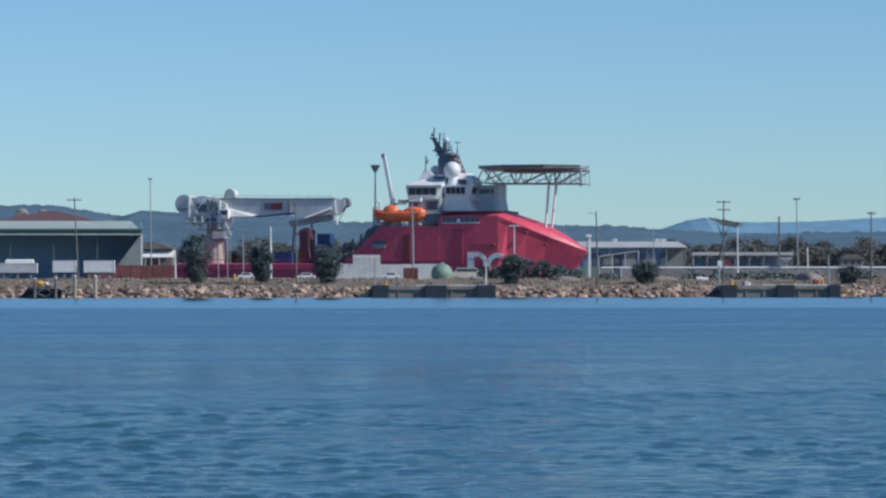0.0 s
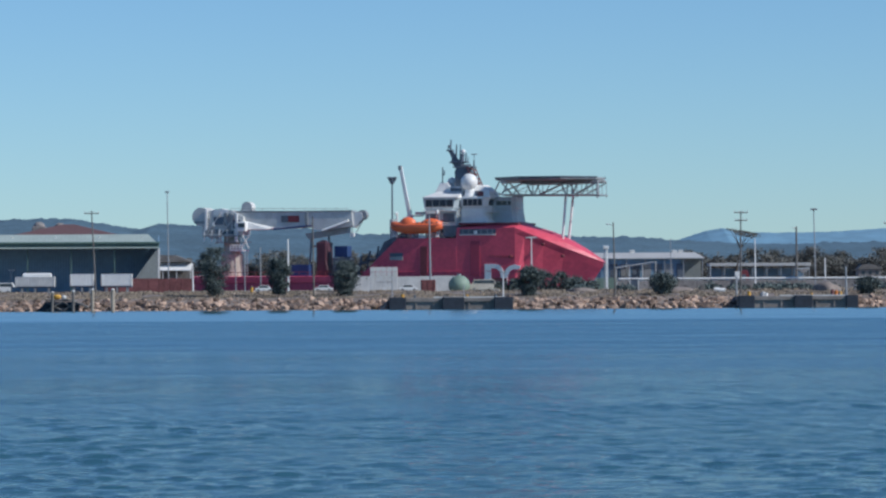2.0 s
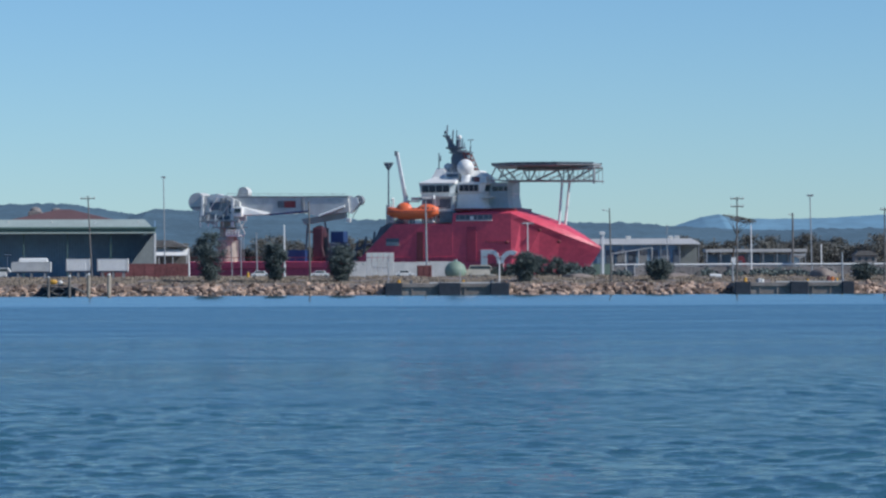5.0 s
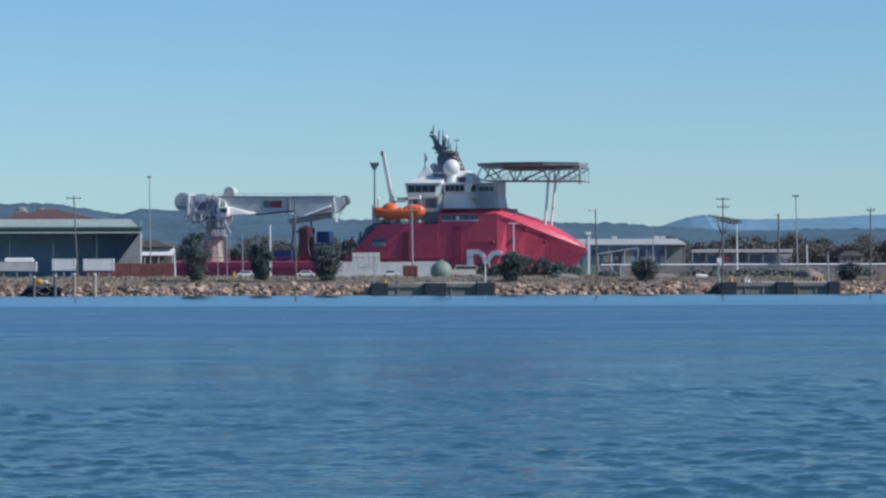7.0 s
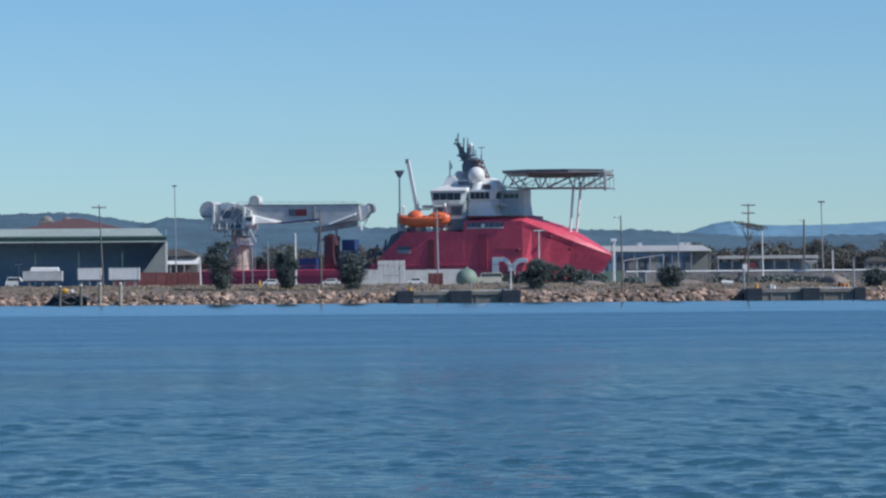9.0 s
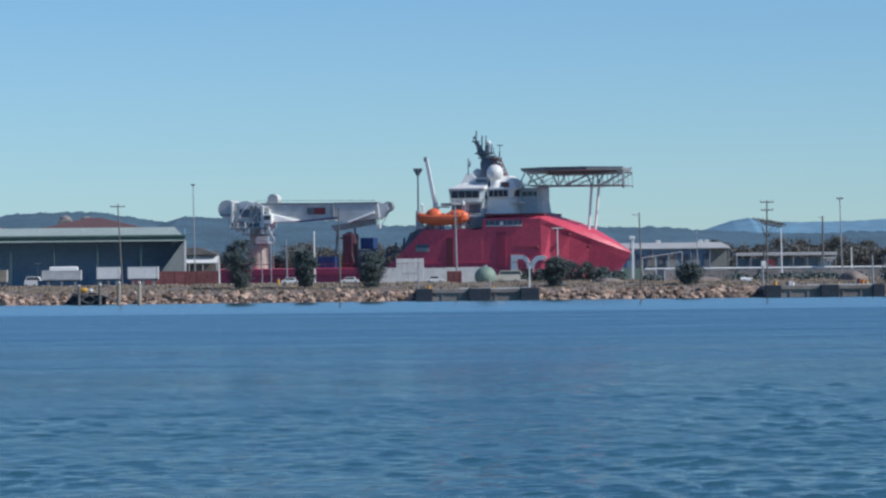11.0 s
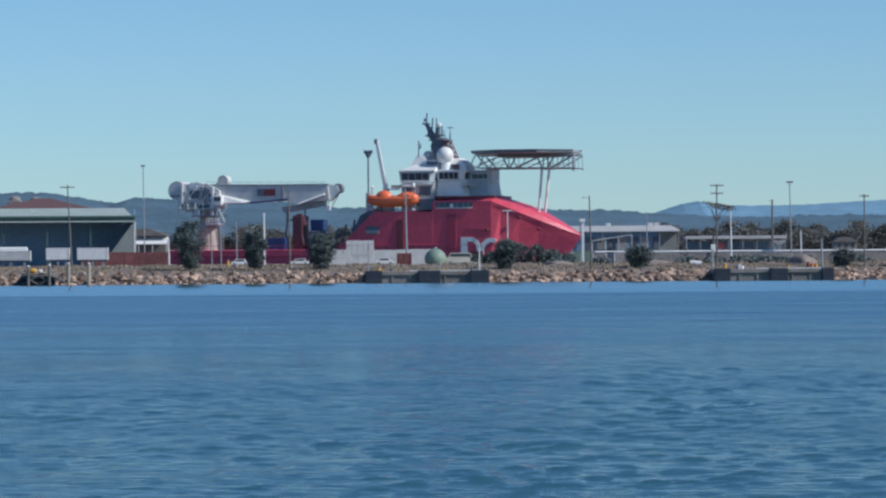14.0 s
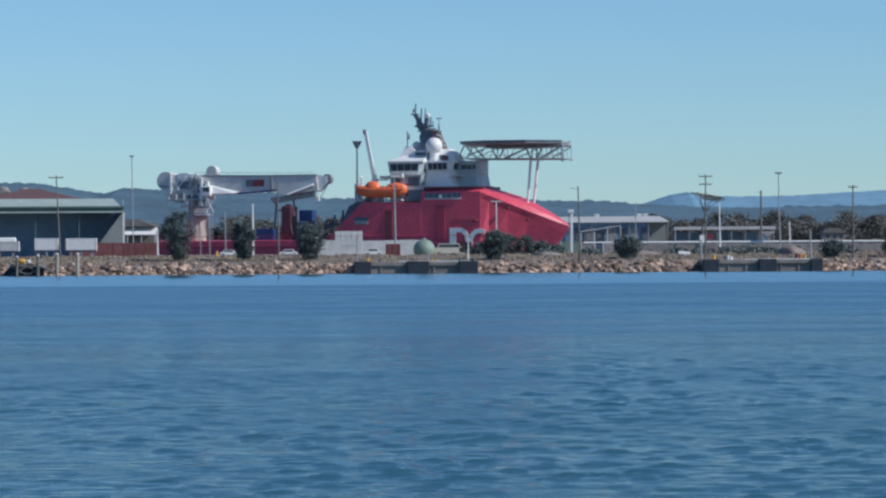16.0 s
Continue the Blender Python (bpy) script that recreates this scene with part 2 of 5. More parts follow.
def water_sheet():
    """One sheet with wind waves of 0.5 to 3 m; the mesh is finer close by and slick under the far bank."""
    rng = np.random.default_rng(5)
    near = 60.0 * np.exp(np.arange(1200) * 0.0016)
    y = np.concatenate(([-600.0, 0.0, 40.0], near, np.linspace(415.0, 720.0, 60), [1000.0, 2000.0, 5000.0]))
    k = np.concatenate((-np.array([80, 20, 5, 1, 0.4]), np.linspace(-0.26, 0.26, 540), np.array([0.4, 1, 5, 20, 80])))
    Y, K = np.meshgrid(y, k, indexing="ij")
    X = 7.5 + K * np.maximum(Y, 60.0)
    Z, crest = np.zeros_like(X), np.zeros_like(X)
    step = np.maximum(Y * 0.0016, 0.11)
    # low ripples everywhere
    for _ in range(40):
        lam = 0.42 * 4.0 ** rng.random()
        th = rng.normal(0.05, 0.35)
        fade = np.clip(lam / (3.0 * step) - 0.6, 0, 1)
        Z += 0.0022 * lam ** 0.6 * fade * np.sin(2 * np.pi / lam * (X * np.sin(th) + Y * np.cos(th)) + rng.random() * 6.28)
    # scattered steeper crests between flat stretches
    for _ in range(36):
        lam = 0.55 * 2.8 ** rng.random()
        th = rng.normal(0.05, 0.27)
        fade = np.clip(lam / (3.0 * step) - 0.6, 0, 1)
        crest += fade * np.sin(2 * np.pi / lam * (X * np.sin(th) + Y * np.cos(th)) + rng.random() * 6.28) / 4.25
    group = 0.55 + 0.45 * np.sin(X * 0.21 + 1.7 * np.sin(Y * 0.09)) * np.sin(Y * 0.17 + np.sin(X * 0.13))
    Z += 0.095 * group * np.maximum(crest - 0.85, 0) ** 1.1
    gust = 0.80 + 0.30 * np.sin(X * 0.05 + 0.8 * np.sin(Y * 0.021)) * np.sin(Y * 0.045 + 0.6 * np.sin(X * 0.04))
    Z *= gust * np.clip((400 - Y) / 230, 0, 1) * (np.abs(K) < 0.27) * (Y > 59)
    n, c = X.shape
    me = bpy.data.meshes.new("water")
    idx = np.arange(n * c).reshape(n, c)
    faces = np.stack((idx[:-1, :-1], idx[:-1, 1:], idx[1:, 1:], idx[1:, :-1]), -1).reshape(-1, 4)
    me.from_pydata(np.stack((X, Y, Z), -1).reshape(-1, 3).tolist(), [], faces.tolist())
    me.polygons.foreach_set("use_smooth", np.ones(len(faces), dtype=bool))
    me.materials.append(WATER)
    return new("water", me)


water = tagged(water_sheet(), "blue harbour water ruffled by light wind", "water", kind="structure")

# land: bank top, yard, a basin behind it where the ship lies, country beyond
xs = [-4500, -900, -300, -160, -130, -129.9] + [-128 + 8 * i for i in range(22)] + [59.9, 60, 100, 160, 300, 900, 4500]
ys = [696, 701, 706, 712, 720, 735, 742, 770, 800, 840, 880, 915, 915.1, 990, 990.1, 1030, 1100, 1300, 1800, 2600, 4800]
bm = bmesh.new()
grid = []
for y in ys:
    row = []
    for x in xs:
        z = gz(y) + 0.10 * noise.noise(Vector((x * 0.05, y * 0.05, 0)))
        if y <= 706:
            z = -2.0 + (y - 696) * 0.42
        elif y < 715:
            z = gz(y) - 0.05
        if 915 < y < 990.1 and -130 < x < 60:
            z = -9.0
        row.append(bm.verts.new((x, y, z)))
    grid.append(row)
for a, b in zip(grid, grid[1:]):
    for i in range(len(a) - 1):
        bm.faces.new((a[i], a[i + 1], b[i + 1], b[i]))
tagged(part("ground", bm, LAND), "dry grass and gravel harbour land", "ground", kind="structure")


def ridge(name, pts, y, depth, material, label, seed, rough, canopy):
    """A range of hills: crest heights along x, falling to both sides."""
    bm = bmesh.new()
    px, pz = zip(*pts)
    xs = np.concatenate((np.linspace(pts[0][0], -620, 60), np.arange(-610, 810, 1.6), np.linspace(820, pts[-1][0], 60)))
    rows = []
    for dy, k in ((-depth, -0.02), (-depth * 0.6, 0.45), (-depth * 0.25, 0.82), (-30, 0.985), (0, 1.0), (depth, -0.02)):
        row = []
        for x in xs:
            z = float(np.interp(x, px, pz)) + rough * noise.fractal(Vector((x * 0.010, seed, 0)), 0.8, 2.0, 3) * (k > 0.5)
            if k == 1.0:
                z += canopy * (0.6 * abs(noise.noise(Vector((x * 0.09, seed, 0)))) + 0.5 * abs(noise.noise(Vector((x * 0.27, seed, 3)))) + 0.25 * abs(noise.noise(Vector((x * 0.6, seed, 7)))))
            row.append(bm.verts.new((x, y + dy, z * k)))
        rows.append(row)
    for a, b in zip(rows, rows[1:]):
        for i in range(len(a) - 1):
            bm.faces.new((a[i], a[i + 1], b[i + 1], b[i]))
    return tagged(part(name, bm, material, None, "", True), label, "hills", kind="structure")


ridge("backdrop_hills", [(-2600, 30), (-338.90, 41.21), (-286.39, 47.01), (-248.88, 47.25), (-222.65, 43.40), (-203.91, 39.58), (-190.78, 42.53), (-166.41, 40.93), (-125.16, 40.03), (-83.91, 39.49), (-61.42, 35.66), (-31.43, 34.42), (73.57, 34.77), (88.56, 32.84), (118.57, 32.72), (156.06, 30.71), (204.81, 27.90), (294.06, 28.31), (2600, 26)], 2400, 500, HAZEHILL, "dark wooded hills in blue haze", 3.0, 1.3, 3.5)
ridge("backdrop_range", [(-4000, 20), (-56.38, 38.94), (266.16, 47.12), (306.52, 61.07), (326.69, 65.03), (346.83, 60.25), (393.85, 58.73), (467.77, 60.46), (521.52, 62.94), (575.28, 64.75), (4000, 50)], 4300, 400, HAZERANGE, "distant mountain range tinted pale blue for haze", 9.0, 1.5, 1.2)

# ---- the ship ----
ship = thing("ship", pose(40.83, 930.00, 0, 0, 0, -15), "red and white offshore supply ship moored with helideck over its bow", "ship")
# x forward from the stem, y to port, z up; stations: x, half breadth at knuckle, at keel, knuckle height, crown height
ZLOW = 6.87
ZMID = 16.59
ZTOP = 19.54
XSTEP = -36.71
XSL0 = -62.63
XSL1 = -52.71
XK = -21.43
XSTERN = -111.15
ZTIP = 10.15
bm = bmesh.new()
rings = []
stations = [(0.0, 0.25, 0.1, ZTIP - 0.4, ZTIP), (-2.0, 1.4, 0.15, None, None), (-5.0, 3.6, 0.4, None, None), (-9.0, 6.3, 1.5, None, None), (-14.0, 8.8, 4.3, None, None), (-19.0, 10.1, 7.2, None, None), (XK, 10.5, 9.8, ZTOP - 0.6, ZTOP + 0.9),
            (XSTEP, 10.5, 10.0, ZTOP - 0.6, ZTOP), (XSTEP - 0.3, 10.5, 10.0, ZMID - 0.3, ZMID), (XSL1, 10.5, 10.0, ZMID - 0.3, ZMID), (XSL0, 10.5, 10.0, ZLOW - 0.2, ZLOW), (XSTERN + 4, 10.5, 9.6, ZLOW - 0.2, ZLOW), (XSTERN, 10.0, 8.5, ZLOW - 0.2, ZLOW)]
for x, b, bk, zk, zt in stations:
    if zk is None:
        f = x / XK
        zk = ZTIP - 0.4 + (ZTOP - 0.6 - ZTIP + 0.4) * f
        zt = zk + 0.4 + 2.3 * math.sin(math.pi * min(1, f * 0.9)) * 0.75
    rake = 4.0 * max(0.0, 1 + x / 22)
    half = [(b * 0.35, zt, 0), (b * 0.8, zt * 0.65 + zk * 0.35, 0), (b, zk, 0), (b * 0.88 + bk * 0.12, zk - 1.5, rake * 0.3), (b * 0.3 + bk * 0.7, 5.0, rake), (bk, 0.5, rake * 1.6), (bk * 0.8, -4.0, rake * 1.2), (bk * 0.3, -6.0, rake)]
    rings.append([(x - r, -y, z) for y, z, r in half] + [(x - r, y, z) for y, z, r in reversed(half)])
hull = part("hull", loft(bm, rings), RED, ship, "red painted hull with a sloping whaleback bow")

# openings and fittings on the side
part("rubbing_strake", B(XSL0, -26, -10.36, -9.9, 7.86 - 0.25, 7.86 + 0.05, bevel=0.04), RED, hull)
part("side_recess", B(-46.52, -44.71, -10.48, -9.9, 6.84, 14.27, bevel=0.05), REDDARK, hull, "dark recessed side door")
part("side_recess", B(-33.2, -30.7, -10.44, -9.9, 6.6, 15.6, bevel=0.05), DULLRED, hull, "faded red side door")
part("mooring_port", B(-54.7, -51.2, -10.50, -9.9, 11.75, 12.65, bevel=0.08), DARK, hull, "dark rectangular mooring opening")
part("mooring_sill", B(-54.7, -51.2, -10.56, -9.9, 10.75, 11.73, bevel=0.06), GREY, hull, "grey fairlead sill")
part("side_gallery", B(-36.0, -26.4, -10.56, -10.2, 17.35, 18.65, bevel=0.06), DARK, hull, "dark recessed side gallery")
part("gallery_sill", B(-36.0, -26.4, -10.70, -10.2, 17.02, 17.33, bevel=0.05), DULLWHITE, hull)
for gx in (-35.2, -33.6, -30.4, -28.8, -27.4):
    part("gallery_stanchion", B(gx, gx + 0.22, -10.66, -10.4, 17.33, 18.65), GREY, hull)
part("locker", B(-32.20, -31.30, -10.66, -10.4, 17.09, 18.25, bevel=0.05), WHITE, hull, "white locker")
part("cap_rail", B(XSTEP, -20.64, -9.2, 9.2, ZTOP + 0.15, ZTOP + 0.75, bevel=0.1), REDDARK, hull, "dark red cap rail")
for k in range(10):
    x = -28.2 + k * 0.70
    part("lettering_bar", B(x, x + 0.50, -10.36, -9.6, 11.45 - k * 0.035, 12.0 - k * 0.035), FADEDRED, hull, "dull unreadable lettering")
for px_x, px_z in ((-14.3, 14.6), (-22.6, 11.5), (-9.6, 11.6)):
    part("hawse_port", ball(bmesh.new(), (px_x, -10.4 if px_x < -20 else (-9.2 if px_x < -12 else -7.4), px_z), 0.55, 0.35, 0.45, 12), REDDARK, hull, "dark hawse opening")
# plain white emblem on the side, half hidden from the water by the trees ashore: a square-shouldered arch and an open hook
part("emblem", prism(bmesh.new(), [(-29.45, 4.4), (-27.75, 4.4), (-27.75, 8.55), (-26.3, 8.45), (-25.5, 7.75), (-25.2, 6.6), (-25.2, 4.4), (-24.45, 4.4), (-24.45, 7.3), (-24.75, 8.5), (-25.55, 9.35), (-26.6, 9.65), (-29.45, 9.65)], -10.36, -9.9), WHITE, hull, "plain white painted arch")
part("emblem", prism(bmesh.new(), [(-24.35, 5.2), (-23.5, 5.2), (-23.4, 6.6), (-22.9, 7.6), (-21.9, 8.3), (-20.3, 8.2), (-20.0, 9.1), (-21.4, 9.5), (-22.8, 9.2), (-23.8, 8.3), (-24.3, 7.0)], -10.36, -9.9), WHITE, hull, "plain white painted hook")

# accommodation and wheelhouse
ZD = ZMID
ZW0, ZW1 = 23.59, 26.65      # aft wheelhouse, foot and eaves
acc = part("accommodation_block", B(-45.83, -37.37, -8, 8, ZD - 0.3, ZW0, bevel=0.15), SHADEWHITE, ship, "white accommodation block in shade")
for r in range(2):
    for i in range(6):
        x = -44.92 + i * 1.15
        part("window", B(x, x + 0.55, -8.06, -7.95, ZD + 1.1 + r * 2.5, ZD + 1.9 + r * 2.5), GLASS, acc)
for k, z in enumerate((ZD + 2.7, ZW0 - 0.3)):
    part("deck_edge", B(-45.86, -36.51, -9.3, -7.9, z, z + 0.22, bevel=0.03), WHITE, acc)
    lines = [((-45.86, -9.25, z + h), (-36.51, -9.25, z + h)) for h in (0.6, 1.1)]
    lines += [((-45.86 + 1.3 * i, -9.25, z), (-45.86 + 1.3 * i, -9.25, z + 1.1)) for i in range(8)]
    part("railing", beams(lines, 0.04, 4), WHITE, acc)


def wheelhouse(name, x0, x1, y0, y1, z0, z1, n_side, n_front, flare, label, paint=WHITE):
    """A bridge with raked windows all round and an overhanging roof."""
    zm, zh = z0 + (z1 - z0) * 0.20, z0 + (z1 - z0) * 0.88
    bm = bmesh.new()
    rings = []
    for z, o in ((z0, 0.0), (zm, flare), (zh, flare + 0.25), (z1, flare + 0.3)):
        c = 1.3
        rings.append([(x0 - o, y0 - o, z), (x1 + o - c, y0 - o, z), (x1 + o, y0 - o + c, z), (x1 + o, y1 + o - c, z), (x1 + o - c, y1 + o, z), (x0 - o, y1 + o, z)])
    w = part(name, loft(bm, rings), paint, ship, label)
    g = (x1 - x0 - 1.0) / n_side
    for i in range(n_side):
        o0, o1 = flare + 0.10, flare + 0.30
        bm = bmesh.new()
        a, b = x0 + i * g + 0.07, x0 + (i + 1) * g - 0.07
        loft(bm, [[(a, y0 - o0, zm + 0.15), (b, y0 - o0, zm + 0.15), (b, y0 - o0 + 0.2, zm + 0.15), (a, y0 - o0 + 0.2, zm + 0.15)], [(a, y0 - o1, zh), (b, y0 - o1, zh), (b, y0 - o1 + 0.2, zh), (a, y0 - o1 + 0.2, zh)]])
        part("window", bm, GLASS, w)
    g = (y1 - y0 - 1.0) / n_front
    for i in range(n_front):
        o0, o1 = flare + 0.10, flare + 0.30
        bm = bmesh.new()
        a, b = y0 + 0.5 + i * g + 0.08, y0 + 0.5 + (i + 1) * g - 0.08
        loft(bm, [[(x1 + o0, a, zm + 0.15), (x1 + o0, b, zm + 0.15), (x1 + o0 - 0.2, b, zm + 0.15), (x1 + o0 - 0.2, a, zm + 0.15)], [(x1 + o1, a, zh), (x1 + o1, b, zh), (x1 + o1 - 0.2, b, zh), (x1 + o1 - 0.2, a, zh)]])
        part("window", bm, GLASS, w)
    return w


aft_bridge = wheelhouse("aft_wheelhouse", -45.6, -37.2, -8.0, 8.0, ZW0, ZW1, 4, 5, 0.35, "white aft wheelhouse with dark raked windows", SHADEWHITE)
bm = bmesh.new()
x0, x1 = -46.27, -36.76
loft(bm, [[(x0, -8.8, ZW1), (x1, -8.8, ZW1), (x1, 8.8, ZW1), (x0, 8.8, ZW1)], [(x0, -8.9, ZW1 + 0.3), (x1, -8.9, ZW1 + 0.3), (x1, 8.9, ZW1 + 0.3), (x0, 8.9, ZW1 + 0.3)], [(x0 + 2.6, -3.0, ZW1 + 1.9), (x1 - 0.3, -3.0, ZW1 + 1.9), (x1 - 0.3, 3.0, ZW1 + 1.9), (x0 + 2.6, 3.0, ZW1 + 1.9)]])
part("roof", bm, WHITE, aft_bridge, "sunlit sloping white roof")
ZF0, ZF1 = 19.90, 26.75
ZFM = 24.05
fx0, fx1 = -36.54, -29.91
rings = []
for f, o in ((0.0, 1.9), (0.12, 1.25), (0.3, 0.75), (0.6, 0.3), (1.0, 0.0)):
    z = ZF0 - 0.2 + (ZFM - ZF0 + 0.2) * f
    hw = 6.2 + o * 0.3
    bow = [(fx1 + o - 1.8 + 1.8 * max(0.0, math.cos(a)) ** 0.6, hw * math.copysign(abs(math.sin(a)) ** 0.6, a), z) for a in [math.pi * (i / 14 - 0.5) for i in range(15)]]
    rings.append([(fx0 - o * 0.3, -hw, z)] + bow + [(fx0 - o * 0.3, hw, z)])
part("bridge_tower", loft(bmesh.new(), rings), WHITE, ship, "white bridge tower flaring out at its foot")
fore_bridge = wheelhouse("forward_wheelhouse", -36.08, -29.90, -6.2, 6.2, ZFM, ZF1, 4, 5, 0.45, "white forward wheelhouse with dark raked windows")
part("roof", B(-36.52, -29.30 + 0.6, -6.8, 6.8, ZF1, ZF1 + 0.35, bevel=0.1), WHITE, fore_bridge)
bm = bmesh.new()
loft(bm, [[(-35.99, -4.6, ZF1 + 0.35), (-28.90 - 0.4, -4.6, ZF1 + 0.35), (-28.90 - 0.4, 4.6, ZF1 + 0.35), (-35.99, 4.6, ZF1 + 0.35)], [(-35.68, -4.3, 28.55), (-29.50 - 0.2, -4.3, 28.55), (-29.50 - 0.2, 4.3, 28.55), (-35.68, 4.3, 28.55)], [(-35.03, -3, 30.18), (-31.71, -3, 30.18), (-31.71, 3, 30.18), (-35.03, 3, 30.18)]])
part("monkey_island", bm, WHITE, ship, "white stepped housing below the radome")
wing = part("bridge_wing", B(-30.2, -27.7, -6.9, 6.9, 23.05, 23.3, bevel=0.04), WHITE, ship, "white bridge wing walkway")
part("railing", beams([((-30.0, -6.8, 23.3 + h), (-27.8, -6.8, 23.3 + h)) for h in (0.5, 1.0)] + [((-30.0 + 0.73 * i, -6.8, 23.3), (-30.0 + 0.73 * i, -6.8, 24.3)) for i in range(4)], 0.06, 4), WHITE, wing)
part("brown_panel", B(-32.6, -31.2, -4.75, -4.2, 26.95, 28.35, bevel=0.03), RUST, ship, "brown access panel")
part("vent_louvre", B(-33.34, -31.68, -4.6, -3.9, 27.23, 28.54), DARK, ship, "dark louvred grille")
hx0, hx1, hz = -29.40, -23.6, 27.05
c_house = part("house_block", loft(bmesh.new(), [[(hx0, -1.5 - o, z), (hx1 + o - 0.9, -1.5 - o, z), (hx1 + o, -0.2 - o, z), (hx1 + o, 8 + o, z), (hx0, 8 + o, z)] for z, o in ((ZF0, 0.55), (ZF0 + 1.5, 0.3), (ZF0 + 3.6, 0.0), (hz, 0.0))]), SHADEWHITE, ship, "white forward house block coloured as in shade")
for a, b in ((-28.5, -27.1), (-27.0, -25.7), (-25.5, -24.6)):
    part("window", B(a, b, -1.58, -1.4, 24.85, 26.0, bevel=0.03), GLASS, c_house)
part("side_platform", B(-23.6, -22.5, -1.5, 3.0, 24.0, 24.2, bevel=0.03), WHITE, c_house)
lines = [((hx0, -1.5, hz + h), (hx1 + 0.3, -1.5, hz + h)) for h in (0.6, 1.2)] + [((hx0 + 0.9 * i, -1.5, hz), (hx0 + 0.9 * i, -1.5, hz + 1.2)) for i in range(7)]
part("railing", beams(lines, 0.05, 4), WHITE, c_house)
part("deck_ladder", beams([((hx1 + 0.4, -1.4, ZF0 + 3 + 0.0), (hx1 + 0.4, -1.4, hz)), ((hx1 + 0.8, -1.4, ZF0 + 3), (hx1 + 0.8, -1.4, hz - 0.8))], 0.07, 4), WHITE, c_house)
part("radome", ball(bmesh.new(), (-35.07, -4, 30.91), 2.2, seg=32), WHITE, ship, "large white spherical radome", True)
part("radome_base", beam(bmesh.new(), (-34.93, -4, 26.67), (-34.93, -4, 29.30), 1.5, 1.1, 16), WHITE, ship)
part("radome", ball(bmesh.new(), (-41.20, 2, 30.98), 1.35, seg=24), WHITE, ship, "small white radome", True)
part("radome", ball(bmesh.new(), (-30.36, -3, 28.11), 1.15, seg=20), WHITE, ship, "small white radome", True)
# thin dark panels on the wall stand in for shadowed deck openings
for a, b, z0, z1 in ((-45.22, -41.90, 20.55, 22.73), (-40.99, -37.97, 20.22, 22.84), (-40.25, -36.78, 17.01, 19.34)):
    part("opening_shade", B(a, b, -8.12, -7.9, z0, z1, bevel=0.05), DARK, acc, "dark panel for a shaded deck opening")
part("stair", beams([((-37.67 + d, -8.3, 23.12), (-36.02 + d, -8.3, 19.61)) for d in (0.0, 0.7)], 0.09, 4), DULLWHITE, acc)
part("link_block", B(-38.76, -36.05, -5.2, 5.2, ZD - 0.3, ZW1 - 0.4, bevel=0.1), SHADEWHITE, ship, "white link between the bridges coloured as in shade")
# funnel casing with its whip mast
bm = bmesh.new()
loft(bm, [[(-44.71, -3, ZW1 + 1.4), (-39.24, -3, ZW1 + 1.4), (-39.24, 3, ZW1 + 1.4), (-44.71, 3, ZW1 + 1.4)], [(-43.33, -2, 30.89), (-41.66, -2, 30.89), (-41.66, 2, 30.89), (-43.33, 2, 30.89)]])
part("funnel_casing", bm, WHITE, ship, "white tapering funnel casing")
bm = beams([((-42.72, -2, 30.60), (-42.70, -2, 34.86)), ((-42.26, -2, 32.95), (-42.25, -2, 34.12)), ((-42.71, -2, 32.95), (-42.10, -2, 32.95))], 0.16)
part("aft_mast", bm, DARK, ship, "thin dark signal mast")
part("exhaust_block", B(-40.9, -36.9, -3.6, 3, 28.3, 29.75, bevel=0.1), WHITE, ship, "white casing")
part("louvre_band", B(-40.2, -37.2, -3.72, -3.4, 28.5, 29.4, bevel=0.04), DARK, ship, "dark louvre band")

# dark raked main mast: trunk, forked head with four arms, brown lattice leg before it
mast = part("main_mast", loft(bmesh.new(), [[(x0, -w, z), (x1, -w, z), (x1, w, z), (x0, w, z)] for x0, x1, w, z in (
    (-39.5, -34.6, 1.5, 29.7), (-39.6, -34.3, 1.3, 32.0), (-39.75, -35.3, 1.1, 33.6), (-39.4, -35.9, 0.9, 34.7), (-40.2, -36.9, 0.8, 35.5), (-40.75, -38.2, 0.7, 36.1), (-40.7, -39.3, 0.5, 37.2), (-41.1, -39.9, 0.45, 38.3), (-41.7, -40.6, 0.4, 39.2))]), DARK, ship, "dark raked radar mast with a forked head")
part("head_platform", B(-42.0, -40.3, -0.9, 0.9, 39.1, 39.45, bevel=0.05), DARK, mast)
part("mid_platform", B(-41.1, -36.3, -1.3, 1.3, 35.95, 36.35, bevel=0.06), DARK, mast)
part("low_platform", B(-40.2, -34.4, -1.5, 1.5, 34.75, 35.05, bevel=0.06), DARK, mast)
for a, b, c, d, r in ((-41.1, 39.2, -40.95, 42.1, 0.24), (-41.75, 39.3, -41.75, 40.6, 0.12), (-39.7, 36.2, -39.4, 40.8, 0.26), (-38.6, 36.2, -38.4, 40.8, 0.17), (-37.0, 36.2, -36.9, 38.6, 0.22), (-36.4, 35.9, -36.4, 37.6, 0.14), (-34.85, 34.9, -34.75, 36.7, 0.22)):
    part("antenna", beam(bmesh.new(), (a, 0, b), (c, 0, d), r, r * 0.7), DARK, mast)
part("aerial_drum", beam(bmesh.new(), (-37.9, -0.5, 36.3), (-37.75, -0.5, 38.3), 0.62, 0.55, 14), DARK, mast)
part("satellite_dome", ball(bmesh.new(), (-37.6, -0.4, 38.9), 0.62, seg=14), WHITE, mast, "small white dome", True)
